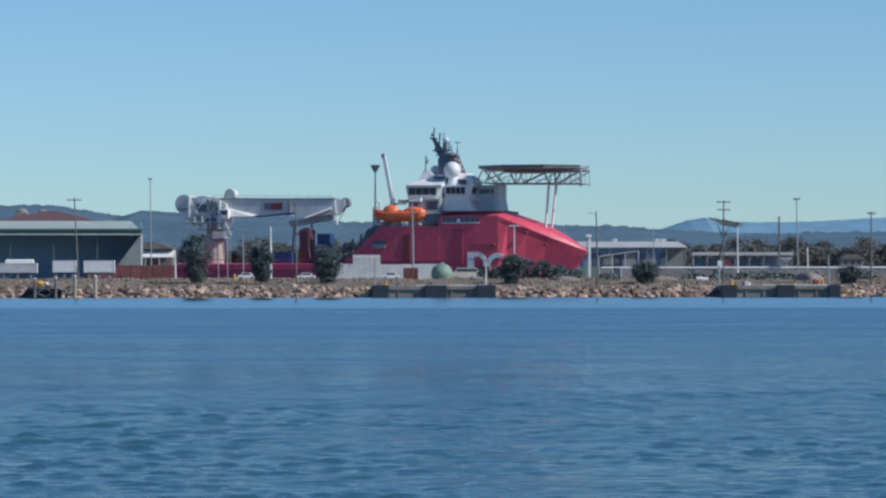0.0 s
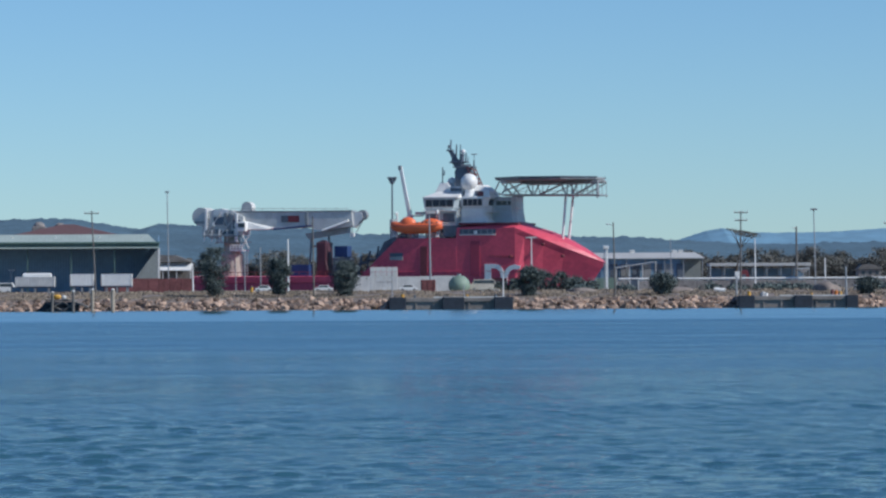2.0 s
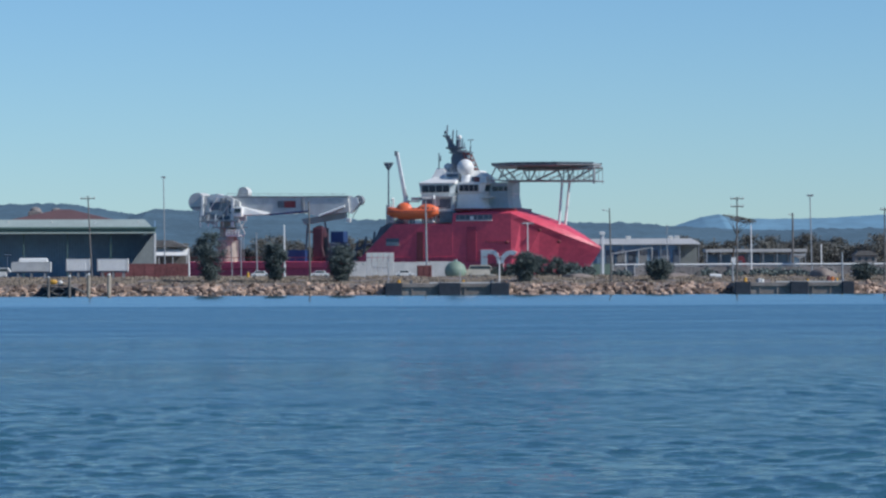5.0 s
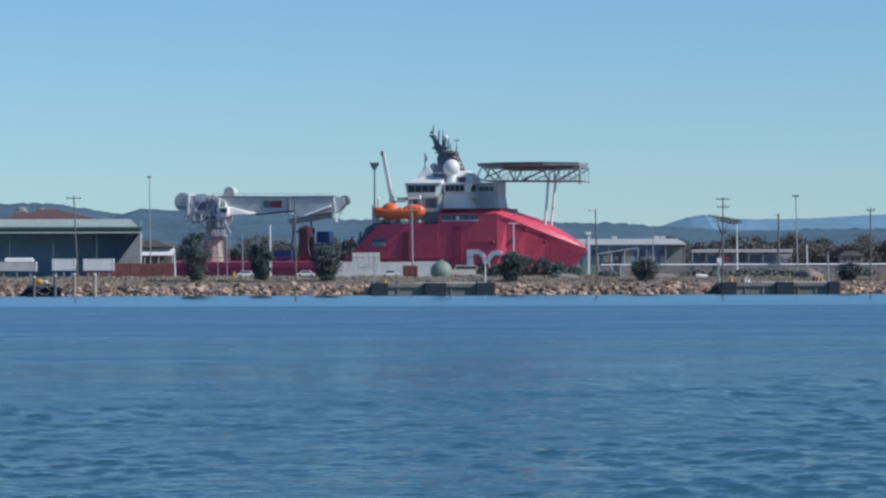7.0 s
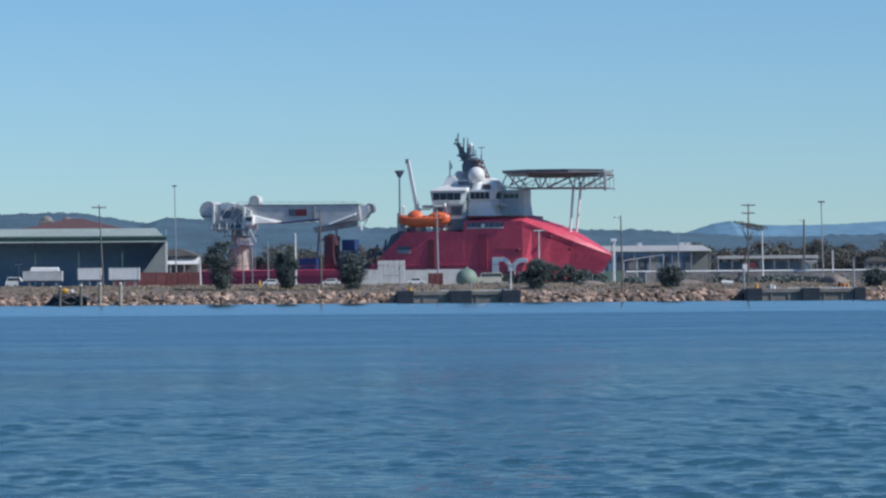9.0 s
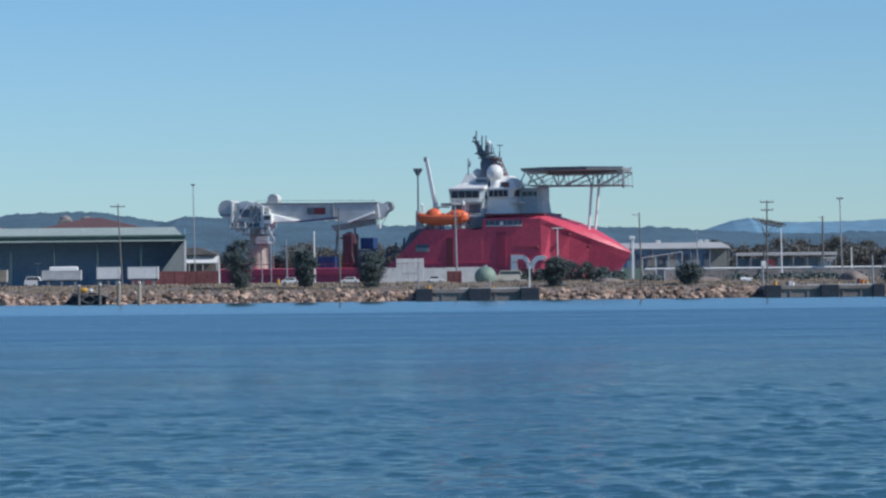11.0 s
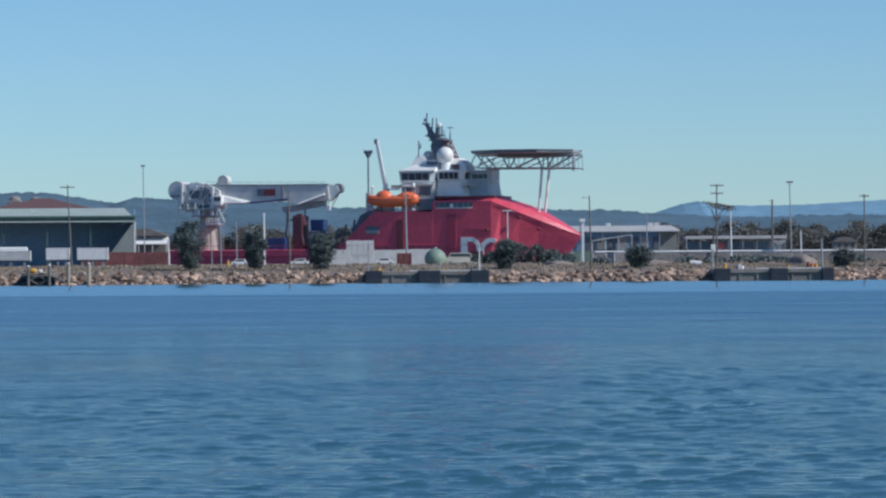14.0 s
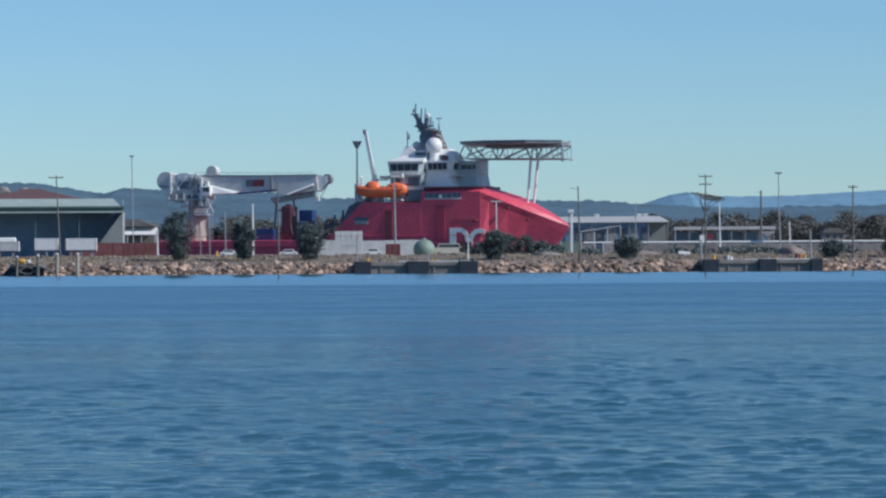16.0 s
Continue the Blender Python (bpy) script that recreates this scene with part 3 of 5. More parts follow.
part("signal_lamp", ball(bmesh.new(), (-41.2, -0.6, 40.3), 0.42, seg=10), DARK, mast, "", True)
part("radar_post", beam(bmesh.new(), (-34.75, 0, 36.6), (-34.75, 0, 38.1), 0.08, n=6), DARK, mast)
part("radar_bar", B(-35.5, -33.9, -0.15, 0.15, 38.05, 38.3, bevel=0.03), POLEGREY, mast)
part("radar_scanner", B(-38.0, -35.2, -1.5, -1.1, 35.15, 35.6, bevel=0.08), GREY, mast)
lines = []
for y in (-1.4, 1.4):
    lines += [((-35.0, y, 35.0), (-32.7, y, 29.7)), ((-36.4, y, 34.9), (-34.3, y, 29.7))]
    lines += [((-36.4 + 2.1 * i / 4, y, 34.9 - 5.2 * i / 4), (-35.0 + 2.3 * (i + 0.6) / 4, y, 35.0 - 5.3 * (i + 0.6) / 4)) for i in range(4)]
lines += [((-35.0 + 2.3 * i / 5, -1.4, 35.0 - 5.3 * i / 5), (-35.0 + 2.3 * i / 5, 1.4, 35.0 - 5.3 * i / 5)) for i in range(6)]
part("lattice_leg", beams(lines, 0.15), RUST, mast, "brown lattice mast leg")

# helideck over the bow
HZ1, HZ0 = 31.81, 30.93
HX0, HX1 = -29.30, 0.38
HC, HR = (HX0 + HX1) / 2, (HX1 - HX0) / 2 * 0.925
helideck = part("helideck", loft(bmesh.new(), [[(HC + r * math.cos(2 * math.pi * (i + 0.5) / 8), r * 0.92 * math.sin(2 * math.pi * (i + 0.5) / 8), z) for i in range(8)] for r, z in ((HR * 0.97, HZ0), (HR * 1.05, HZ0 + 0.3), (HR * 1.05, HZ1))]), GREY, ship, "grey octagonal helicopter deck")
part("edge_net", loft(bmesh.new(), [[(HC + r * math.cos(2 * math.pi * (i + 0.5) / 8), r * 0.92 * math.sin(2 * math.pi * (i + 0.5) / 8), z) for i in range(8)] for r, z in ((HR * 1.045, HZ0 + 0.25), (HR * 1.07, HZ1 + 0.15))], close=False), DARK, helideck, "dark safety net rim")
HB = 27.18
for y, thick in ((-5.5, 1.0), (5.5, 0.55)):
    bm = bmesh.new()
    for (xa, za), (xb, zb), r in (((-25.0, HB + 0.2), (-0.6, HB), 0.22), ((-20.8, HZ0 - 0.7), (-8.8, HZ0 - 0.7), 0.22), ((-8.8, HZ0 - 0.7), (-0.9, HZ0 - 0.3), 0.2),
                                  ((-25.3, 28.4), (-20.8, 30.2), 0.18), ((-19.3, HZ0 - 0.8), (-18.1, HB + 0.4), 0.2), ((-16.0, HZ0 - 0.8), (-17.4, HB + 0.4), 0.2), ((-17.8, HZ0 - 0.8), (-17.8, HB), 0.15),
                                  ((-16.0, HB + 0.2), (-9.8, HZ0 - 0.8), 0.24), ((-10.3, HZ0 - 0.8), (-9.0, HB), 0.22), ((-6.1, HZ0 - 0.8), (-7.5, HB), 0.22), ((-8.6, HZ0 - 0.8), (-8.8, HB), 0.17), ((-7.4, HZ0 - 0.8), (-7.6, HB), 0.17),
                                  ((-6.7, HB + 0.1), (-0.9, HZ0 - 0.5), 0.26), ((-3.4, HB), (-3.4, HZ0), 0.12), ((-2.0, HB), (-2.0, HZ0), 0.12), ((-0.9, HB - 0.6), (-0.9, HZ0), 0.13), ((-23.0, HB), (-21.6, 29.8), 0.14)):
        beam(bm, (xa, y, za), (xb, y, zb), r * thick)
    part("truss", bm, POLEGREY, helideck, "grey tubular truss")
part("deck_girder", loft(bmesh.new(), [[(-20.8, y, HZ0 - 0.75), (-8.9, y, HZ0 - 0.75), (-0.9, y, HZ0 - 0.25), (-0.9, y, HZ0 + 0.1), (-20.8, y, HZ0 + 0.1)] for y in (-5.1, 5.1)]), GREY, helideck, "grey plated girder below the deck")
for x in (-23.19, -10.37, -8.43, -0.68):
    part("cross_beam", beam(bmesh.new(), (x, -5.5, HB), (x, 5.5, HB), 0.2), POLEGREY, helideck)
for y in (-4.5, 4.5):
    for p, q in (((-28.45, 27.78), (-26.93, 30.83)), ((-28.45, 27.78), (-23.04, HB)), ((-26.63, HZ0), (-23.19, HB))):
        part("bracket", beam(bmesh.new(), (p[0], y, p[1]), (q[0], y, q[1]), 0.2), DULLWHITE, helideck)
part("access_walkway", B(-25.9, -20.8, -6.4, -4.6, 30.35, 31.6, bevel=0.05), DULLWHITE, helideck, "pale access walkway")
for x0, x1 in ((-9.67, -10.61), (-9.12, -10.37)):
    y = -3 if x0 < -9.62 else 3
    part("support_leg", beam(bmesh.new(), (x0, y, HB), (x1, y, 15.16), 0.34, n=12), WHITE, helideck, "long white raking support leg")
part("end_screen", B(HX1 - 1.6, HX1 - 1.2, -5, -3.4, 26.48, HZ0, bevel=0.05), POLEGREY, helideck)
lines = [((-1.41, -5.6, HB + 0.8 * i), (-0.23, -5.6, HB + 0.8 * i)) for i in range(5)] + [((-21.94 + 1.2 * i, -5.9, HB), (-21.94 + 1.2 * i, -5.9, HB + 1.1)) for i in range(19)] + [((-21.94, -5.9, HB + 1.1), (-0.82, -5.9, HB + 1.1))]
part("walkway_rail", beams(lines, 0.05, 4), POLEGREY, helideck)

# lifeboat in its davit
LBX, LBZ = (-54.37 + -40.61) / 2, 19.38
LH = (-40.61 - -54.37) / 2
rings = []
for f in (-1, -0.93, -0.75, -0.4, 0, 0.4, 0.75, 0.93, 1):
    w = 1.6 * (1 - abs(f) ** 6) + 0.12
    up = 0.15 * f * f
    rings.append([(LBX + f * LH, -10.4 + w * math.cos(a), LBZ + up + (1.2 if math.sin(a) > 0 else 1.9 * (1 - abs(f) ** 4 * 0.7)) * math.sin(a)) for a in [2 * math.pi * i / 16 for i in range(16)]])
lifeboat = part("lifeboat", loft(bmesh.new(), rings), ORANGE, ship, "orange enclosed lifeboat", True)
part("conning_dome", ball(bmesh.new(), (-49.82, -10.4, 19.84), 2.3, 1.5, 2.1, 20), ORANGE, lifeboat, "", True)
part("canopy", ball(bmesh.new(), (-43.62, -10.4, 19.79), 3.0, 1.4, 1.7, 20), ORANGE, lifeboat, "", True)
part("fender_rail", B(LBX - LH * 0.9, LBX + LH * 0.9, -12.1, -11.7, LBZ + 0.1, LBZ + 0.3, bevel=0.08), REDDARK, lifeboat)
for i in range(5):
    part("window", ball(bmesh.new(), (-46.95 + i * 1.3, -11.7, LBZ + 1.0), 0.25, 0.1, 0.2, 8), GLASS, lifeboat)
for x in (-53.16, -41.98):
    davit = part("davit", beams([((x, -8.5, ZMID), (x, -8.6, LBZ + 3.6)), ((x, -8.6, LBZ + 3.6), (x, -10.6, LBZ + 3.4)), ((x, -8.5, ZMID + 0.2), (x, -11.5, ZMID + 0.4))], 0.22), WHITE, ship, "white lifeboat davit")
    part("fall", beam(bmesh.new(), (x, -10.5, LBZ + 3.4), (x, -10.5, LBZ + 0.6), 0.06), DARK, davit)
part("deck_rail", beams([((-54.05, -9, ZMID + h), (XSTEP, -9, ZMID + h)) for h in (0.6, 1.1)] + [((-54.05 + 1.5 * i, -9, ZMID), (-54.05 + 1.5 * i, -9, ZMID + 1.1)) for i in range(10)], 0.05, 4), WHITE, ship)
# white provision crane with the jib raised
jib = part("deck_crane", beam(bmesh.new(), (-50.75, -5, ZMID - 0.2), (-50.75, -5, 22.70), 0.9, 0.8, 14), WHITE, ship, "white deck crane with raised jib")
bm = bmesh.new()
prism(bm, [(-51.36, 22.70), (-50.45, 22.84), (-52.83, 35.04), (-53.60, 34.90)], -5.4, -4.6)
part("jib", bm, WHITE, jib, "cream box jib")
part("luffing_ram", beam(bmesh.new(), (-50.29, -5, 22.99), (-52.25, -5, 29.46), 0.14), POLEGREY, jib)
part("jib_head", B(-53.75, -52.99, -5.5, -4.5, 34.16, 35.34, bevel=0.05), GREY, jib)
# deck clutter aft of the lifeboat and behind the wheelhouse
for a, b, c, d in ((-50.58, -47.53, 22.11, 22.41), (-49.17, -47.04, 22.56, 23.29), (-55.96, -54.90, ZMID - 0.2, 21.40)):
    part("deck_fitting", B(a, b, -6, -3, c, d, bevel=0.05), DULLWHITE, ship)
part("searchlight", ball(bmesh.new(), (-42.25, -9.2, 23.27), 0.5, seg=10), WHITE, ship, "", True)
part("searchlight_post", beam(bmesh.new(), (-42.41, -9.2, ZMID), (-42.41, -9.2, 22.98), 0.12), WHITE, ship)
# working-deck gear between crane and house
gear = part("winch_tower", B(-76.54, -73.76, -4, 2, ZLOW - 0.3, 15.68, bevel=0.3), MAROON, ship, "dark red winch tower")
part("winch_head", ball(bmesh.new(), (-75.14, -2, 14.94), 1.5, 2, 1.3, 14), MAROON, gear)
part("frame_leg", beams([((-73.15, -4, ZLOW), (-75.14, -3.5, 14.94))], 0.25), MAROON, gear)
part("deck_container", B(-71.90, -68.36, -3, 1, 11.67, 14.62, bevel=0.1), BLUE, ship, "dark blue deck container")
part("deck_container", B(-72.22, -67.75, -3.2, 1.2, ZLOW - 0.2, 11.52, bevel=0.1), DARK, ship)
part("deck_container", B(-82.89, -77.94, -6, -1, ZLOW - 0.2, 9.79, bevel=0.1), BLUE, ship, "blue cargo container")
lines = []
for i in range(5):
    x = -68.05 + i * 2.3
    lines += [((x, -2, ZLOW - 0.3), (x + 1.0, -2, ZLOW + 4 + i * 1.2)), ((x, -2, ZLOW + 2 + i), (x + 2.3, -2, ZLOW + 2.4 + i))]
part("lattice_frame", beams(lines, 0.3), DARK, ship, "dark deck frame")
part("stair_block", prism(bmesh.new(), [(XSL0 + 1, ZLOW - 0.2), (XSL1 + 1, ZLOW - 0.2), (XSL1 + 1, ZMID + 1.6), (XSL1 - 4.5, ZMID - 1.0)], -7, 7), DARK, ship, "dark after end of the deckhouse")
# solid dark box in place of the deck shadow beside the lifeboat
part("boat_deck_shade", B(-40.6, -36.3, -9.7, -8.2, ZMID + 0.1, ZMID + 3.0, bevel=0.1), DARK, ship, "dark box for the shade behind the lifeboat")

# heavy knuckle-boom crane aft
KX = -101.04
ped = part("heavy_crane_pedestal", loft(bmesh.new(), [[(KX + r * math.cos(2 * math.pi * i / 20), r * math.sin(2 * math.pi * i / 20), z) for i in range(20)] for r, z in ((3.1, ZLOW - 0.5), (3.0, 12.6), (2.4, 13.2), (2.2, 14.53), (2.0, 18.57))]), BUFF, ship, "weathered white crane pedestal")
part("platform", B(-100.37, -96.77, -3.6, 1, 13.46, 13.91, bevel=0.05), WHITE, ped)
part("platform_rail", beams([((-100.37, -3.6, 13.76 + h), (-96.77, -3.6, 13.76 + h)) for h in (0.7, 1.3)] + [((-100.37 + 0.85 * i, -3.6, 13.76), (-100.37 + 0.85 * i, -3.6, 13.76 + 1.3)) for i in range(5)], 0.1, 4), WHITE, ped)
house = part("heavy_crane_house", prism(bmesh.new(), [(-108.18, 17.69), (-96.89, 17.61), (-96.87, 22.52), (-100.31, 24.33), (-108.16, 24.25)], -3, 3), DULLWHITE, ship, "weathered white crane house")
for x, z, w, h, m in ((-105.02, 20.50, 2.8, 2.0, DARK), (-101.57, 19.28, 1.4, 4.0, GREY), (-99.69, 19.56, 2.0, 2.2, DARK), (-107.23, 18.13, 3.4, 1.3, GREY), (-103.15, 17.95, 3.6, 1.0, DARK)):
    part("hatch", B(x, x + w, -3.25, -2.9, z, z + h, bevel=0.06), m, house)
part("king_post", B(-107.38, -106.75, -3.7, -3.1, 19.02, 24.24, bevel=0.05), WHITE, house)
part("king_post", B(-98.92, -98.29, -3.7, -3.1, 15.98, 23.42, bevel=0.05), WHITE, house)
bm = bmesh.new()
beam(bm, (-108.57, -3.2, 22.61), (-108.57, 3.2, 22.61), 2.45, n=28)
part("winch_drum", bm, DULLWHITE, house, "big round winch drum")
part("drum_hood", prism(bmesh.new(), [(-105.2, 23.3), (-103.4, 22.7), (-101.2, 23.2), (-101.0, 24.2), (-103.0, 24.75), (-105.0, 24.5)], -3.1, 0.5), WHITE, house, "sunlit white hood over the drum")
part("operator_cab", B(-98.1, -95.9, -4.2, -2.0, 18.6, 21.2, bevel=0.2), WHITE, house, "white operator cab")
part("cab_window", B(-97.9, -96.1, -4.26, -4.1, 19.7, 20.8, bevel=0.04), GLASS, house)
part("brace", beams([((-107.0, -3.3, 18.0), (-103.0, -3.3, 23.6)), ((-103.0, -3.3, 18.0), (-99.0, -3.3, 22.6)), ((-97.0, -3.3, 17.6), (-95.4, -3.0, 14.2)), ((-95.4, -3.0, 17.4), (-97.6, -3.0, 14.2))], 0.16), DULLWHITE, house)
part("drum_slot", B(-110.27, -106.49, -3.4, -3.1, 20.82, 21.42), GREY, house)
bm = bmesh.new()
beam(bm, (-96.38, -1.6, 25.07), (-96.38, 1.6, 25.07), 1.45, n=22)
part("top_drum", bm, DULLWHITE, house, "round sheave drum on the boom")
part("top_drum_foot", B(-98.15, -95.02, -1.5, 1.5, 23.59, 24.48, bevel=0.05), GREY, house)
boom = part("main_boom", prism(bmesh.new(), [(-100.96, 24.21), (-67.53, 23.77), (-67.07, 19.78), (-76.04, 18.66), (-79.14, 19.57), (-89.09, 19.20), (-100.97, 18.84)], -1.8, 1.8), DULLWHITE, ship, "long pale box boom lying level")
# wedges added and tilted upwards to give the boom its sunlit triangles
for top, low in (([(-99.08, 21.96), (-88.47, 19.64)], [(-99.09, 19.12), (-90.03, 19.21)]), ([(-75.74, 18.96), (-68.31, 21.71)], [(-75.12, 18.51), (-68.32, 20.97)])):
    (xa, za), (xb, zb) = top
    (xc, zc), (xd, zd) = low
    ring = [(xa, -1.75, za), (xb, -1.75, zb), (xd, -3.0, zd), (xc, -3.0, zc)], [(xa, -1.7, za - 0.1), (xb, -1.7, zb - 0.1), (xd, -1.7, zd), (xc, -1.7, zc)]
    part("lit_boom_wedge", loft(bmesh.new(), ring), WHITE, boom, "white wedge added to catch sun on the boom")
part("boom_cylinder", beam(bmesh.new(), (-88.78, -2.2, 19.20), (-78.36, -2.2, 20.01), 0.22), BLUE, boom)
part("boom_joint", B(-80.22, -79.44, -2.1, 2.1, 19.73, 23.88, bevel=0.05), GREY, boom)
part("top_flange", B(-100.64, -67.38, -2.0, 2.0, 23.61, 23.98, bevel=0.03), GREY, boom)
part("emblem", B(-86.74, -84.88, -1.92, -1.78, 20.96, 22.74), DARK, boom, "plain dark emblem")
part("emblem", B(-84.88, -81.77, -1.92, -1.78, 20.94, 22.72), REDDARK, boom, "plain red emblem")
lines = [((-100.64, -1.9, 24.80), (-68.00, -1.9, 24.37))] + [((-100.64 + 2.9 * i, -1.9, 24.20), (-100.64 + 2.9 * i, -1.9, 24.80)) for i in range(12)]
part("boom_rail", beams(lines, 0.05, 4), POLEGREY, boom)
tip = part("boom_head", prism(bmesh.new(), [(-67.53, 23.77), (-64.92, 23.45), (-64.62, 21.98), (-66.93, 19.33), (-67.55, 19.63)], -1.3, 1.3), WHITE, boom, "white boom head")
bm = bmesh.new()
beam(bm, (-64.91, -1.0, 22.73), (-64.91, 1.0, 22.73), 1.3, n=20)
part("sheave", bm, GREY, boom, "grey sheave wheel")
part("sheave_hub", beam(bmesh.new(), (-64.91, -1.1, 22.73), (-64.91, 1.1, 22.73), 0.5, n=12), DARK, boom)
part("hoist_rope", beams([((-64.28, 0, 22.30), (-66.76, 0, 18.17)), ((-67.83, 0, 19.66), (-67.84, 0, 17.89))], 0.1), POLEGREY, boom)
part("hook_block", B(-68.30, -67.22, -0.5, 0.5, 17.00, 18.18, bevel=0.1), WHITE, boom)
rng = random.Random(3)
for i in range(16):
    x, z = -107.55 + rng.uniform(0, 9.5), 16.59 + rng.uniform(0, 6.4)
    w, h = rng.uniform(0.25, 1.1), rng.uniform(0.3, 1.3)
    part("fitting", B(x, x + w, -3.2 - rng.uniform(0.15, 0.6), -2.9, z, z + h, bevel=0.04), rng.choice((WHITE, GREY, DULLWHITE, POLEGREY)), house)
for i in range(5):
    x = -107.55 + i * 2.1
    part("ladder_post", beam(bmesh.new(), (x, -3.5, 16.00), (x, -3.5, 19.27), 0.1, n=6), WHITE, house)
part("gallery", B(-107.87, -96.89, -4.0, -2.8, 17.35, 17.64, bevel=0.03), GREY, house)
part("lower_gallery", B(-104.42, -96.28, -3.4, 2, 15.70, 16.00, bevel=0.03), GREY, ped)
for x in (-104.11, -103.17, -97.53):
    part("gallery_post", beam(bmesh.new(), (x, -3, 15.70), (x, -3, 17.48), 0.16, n=6), DULLWHITE, ped)
part("pedestal_ladder", beams([((-96.45, -2.8, ZLOW), (-96.45, -2.8, 13.59)), ((-95.83, -2.8, ZLOW), (-95.83, -2.8, 13.59))], 0.1), POLEGREY, ped)
# folded lower jib under the boom
part("lower_jib", prism(bmesh.new(), [(-80.85, 17.99), (-68.90, 19.54), (-68.91, 18.20), (-80.08, 16.50)], 0.2, 2.4), POLEGREY, ship, "grey folded lower jib")
part("jib_rest", beams([((-80.08, 1, ZLOW - 0.3), (-79.30, 1, 17.98)), ((-73.87, 1, ZLOW - 0.3), (-74.64, 1, 18.24)), ((-79.78, 1, 14.41), (-73.88, 1, 15.42))], 0.3), GREY, ship)
bw = [((-110.52 + 2.4 * i, -10.2, ZLOW - 0.2), (-110.52 + 2.4 * i, -10.2, ZLOW + 1.0)) for i in range(19)] + [((-110.52, -10.2, ZLOW + 1.0), (-65.99, -10.2, ZLOW + 1.0))]
part("bulwark_rail", beams(bw, 0.07, 4), REDDARK, ship)

# ---- bank of boulders ----
def stone_mesh(seed):
    rng = random.Random(seed)
    bm = bmesh.new()
    bmesh.ops.create_icosphere(bm, subdivisions=1, radius=0.5)
    for v in bm.verts:
        v.co *= rng.uniform(0.6, 1.3)
        v.co.x *= 1.25
        v.co.z *= 0.85
    return bm


def bank():
    rng = random.Random(11)
    root = new("rock_bank")
    tagged(root, "bank of tumbled sandstone boulders along the shore", "rock bank", kind="structure")
    protos = [part("boulder", stone_mesh(i), ROCK, root) for i in range(10)]
    spots = []
    x = -105.0
    while x < 112:
        for k in range(5):
            f = (k + rng.uniform(0.1, 0.9)) / 5
            spots.append((x + rng.uniform(-0.4, 0.4), 698.6 + f * 7.6, -0.5 + f * 2.6, rng.choice((0.5, 0.7, 0.9, 1.2, 1.7)) * rng.uniform(0.8, 1.2) * (1.15 - 0.35 * f)))
        x += 0.62
    spots = [s for s in spots if not (-10.34 < s[0] < 12.26 or 57.01 < s[0] < 78.73)]
    near = [s for s in spots if 13.35 < s[0] < 55.47 and s[2] > 0.1][:290]
    taken = set(near)
    for i, (x, y, z, r) in enumerate(near):
        m = Matrix.LocRotScale((x, y, z), Euler((rng.uniform(-0.5, 0.5), rng.uniform(-0.5, 0.5), rng.uniform(0, 6))), (r, r, r))
        if i < len(protos):
            protos[i].matrix_basis = m
        else:
            share("boulder", protos[i % len(protos)], m, root)
    verts, faces = [], []
    base = [([v.co.copy() for v in p.data.vertices], [tuple(f.vertices) for f in p.data.polygons]) for p in protos]
    for x, y, z, r in spots:
        if (x, y, z, r) in taken:
            continue
        m = Matrix.LocRotScale((x, y, z), Euler((rng.uniform(-0.5, 0.5), rng.uniform(-0.5, 0.5), rng.uniform(0, 6))), (r, r, r))
        vs, fs = rng.choice(base)
        o = len(verts)
        verts += [m @ v for v in vs]
        faces += [tuple(o + i for i in f) for f in fs]
    me = bpy.data.meshes.new("boulders")
    me.from_pydata(verts, [], faces)
    me.materials.append(ROCKS)
    ob = new("boulders", me)
    ob.parent = root
    ob["kind"] = "stuff"


def scrub(name, label, spots, material, blade, seed, per=26):
    """Tufts of dry grass or low scrub: spots (x, y, z, radius, height)."""
    rng = random.Random(seed)
    verts, faces = [], []
    for x, y, z, r, h in spots:
        for _ in range(per):
            a, d = rng.uniform(0, 6.28), r * math.sqrt(rng.random())
            px, py = x + d * math.cos(a), y + d * math.sin(a)
            hh = h * rng.uniform(0.4, 1.0) * (1.1 - 0.6 * d / r)
            w = blade * rng.uniform(0.6, 1.4)
            t = rng.uniform(0, 3.14)
            o = len(verts)
            zc = z + hh * rng.uniform(0.2, 1.0)
            for sx, sz in ((-1, -0.7), (1, -0.7), (0.7, 0.9), (-0.7, 0.9)):
                verts.append((px + w * sx * math.cos(t), py + w * sx * math.sin(t) + sz * w * 0.3, max(z - 0.1, zc + w * sz)))
            faces.append((o, o + 1, o + 2, o + 3))
    me = bpy.data.meshes.new(name)
    me.from_pydata(verts, [], faces)
    me.materials.append(material)
    return tagged(new(name, me), label, "vegetation", kind="stuff")


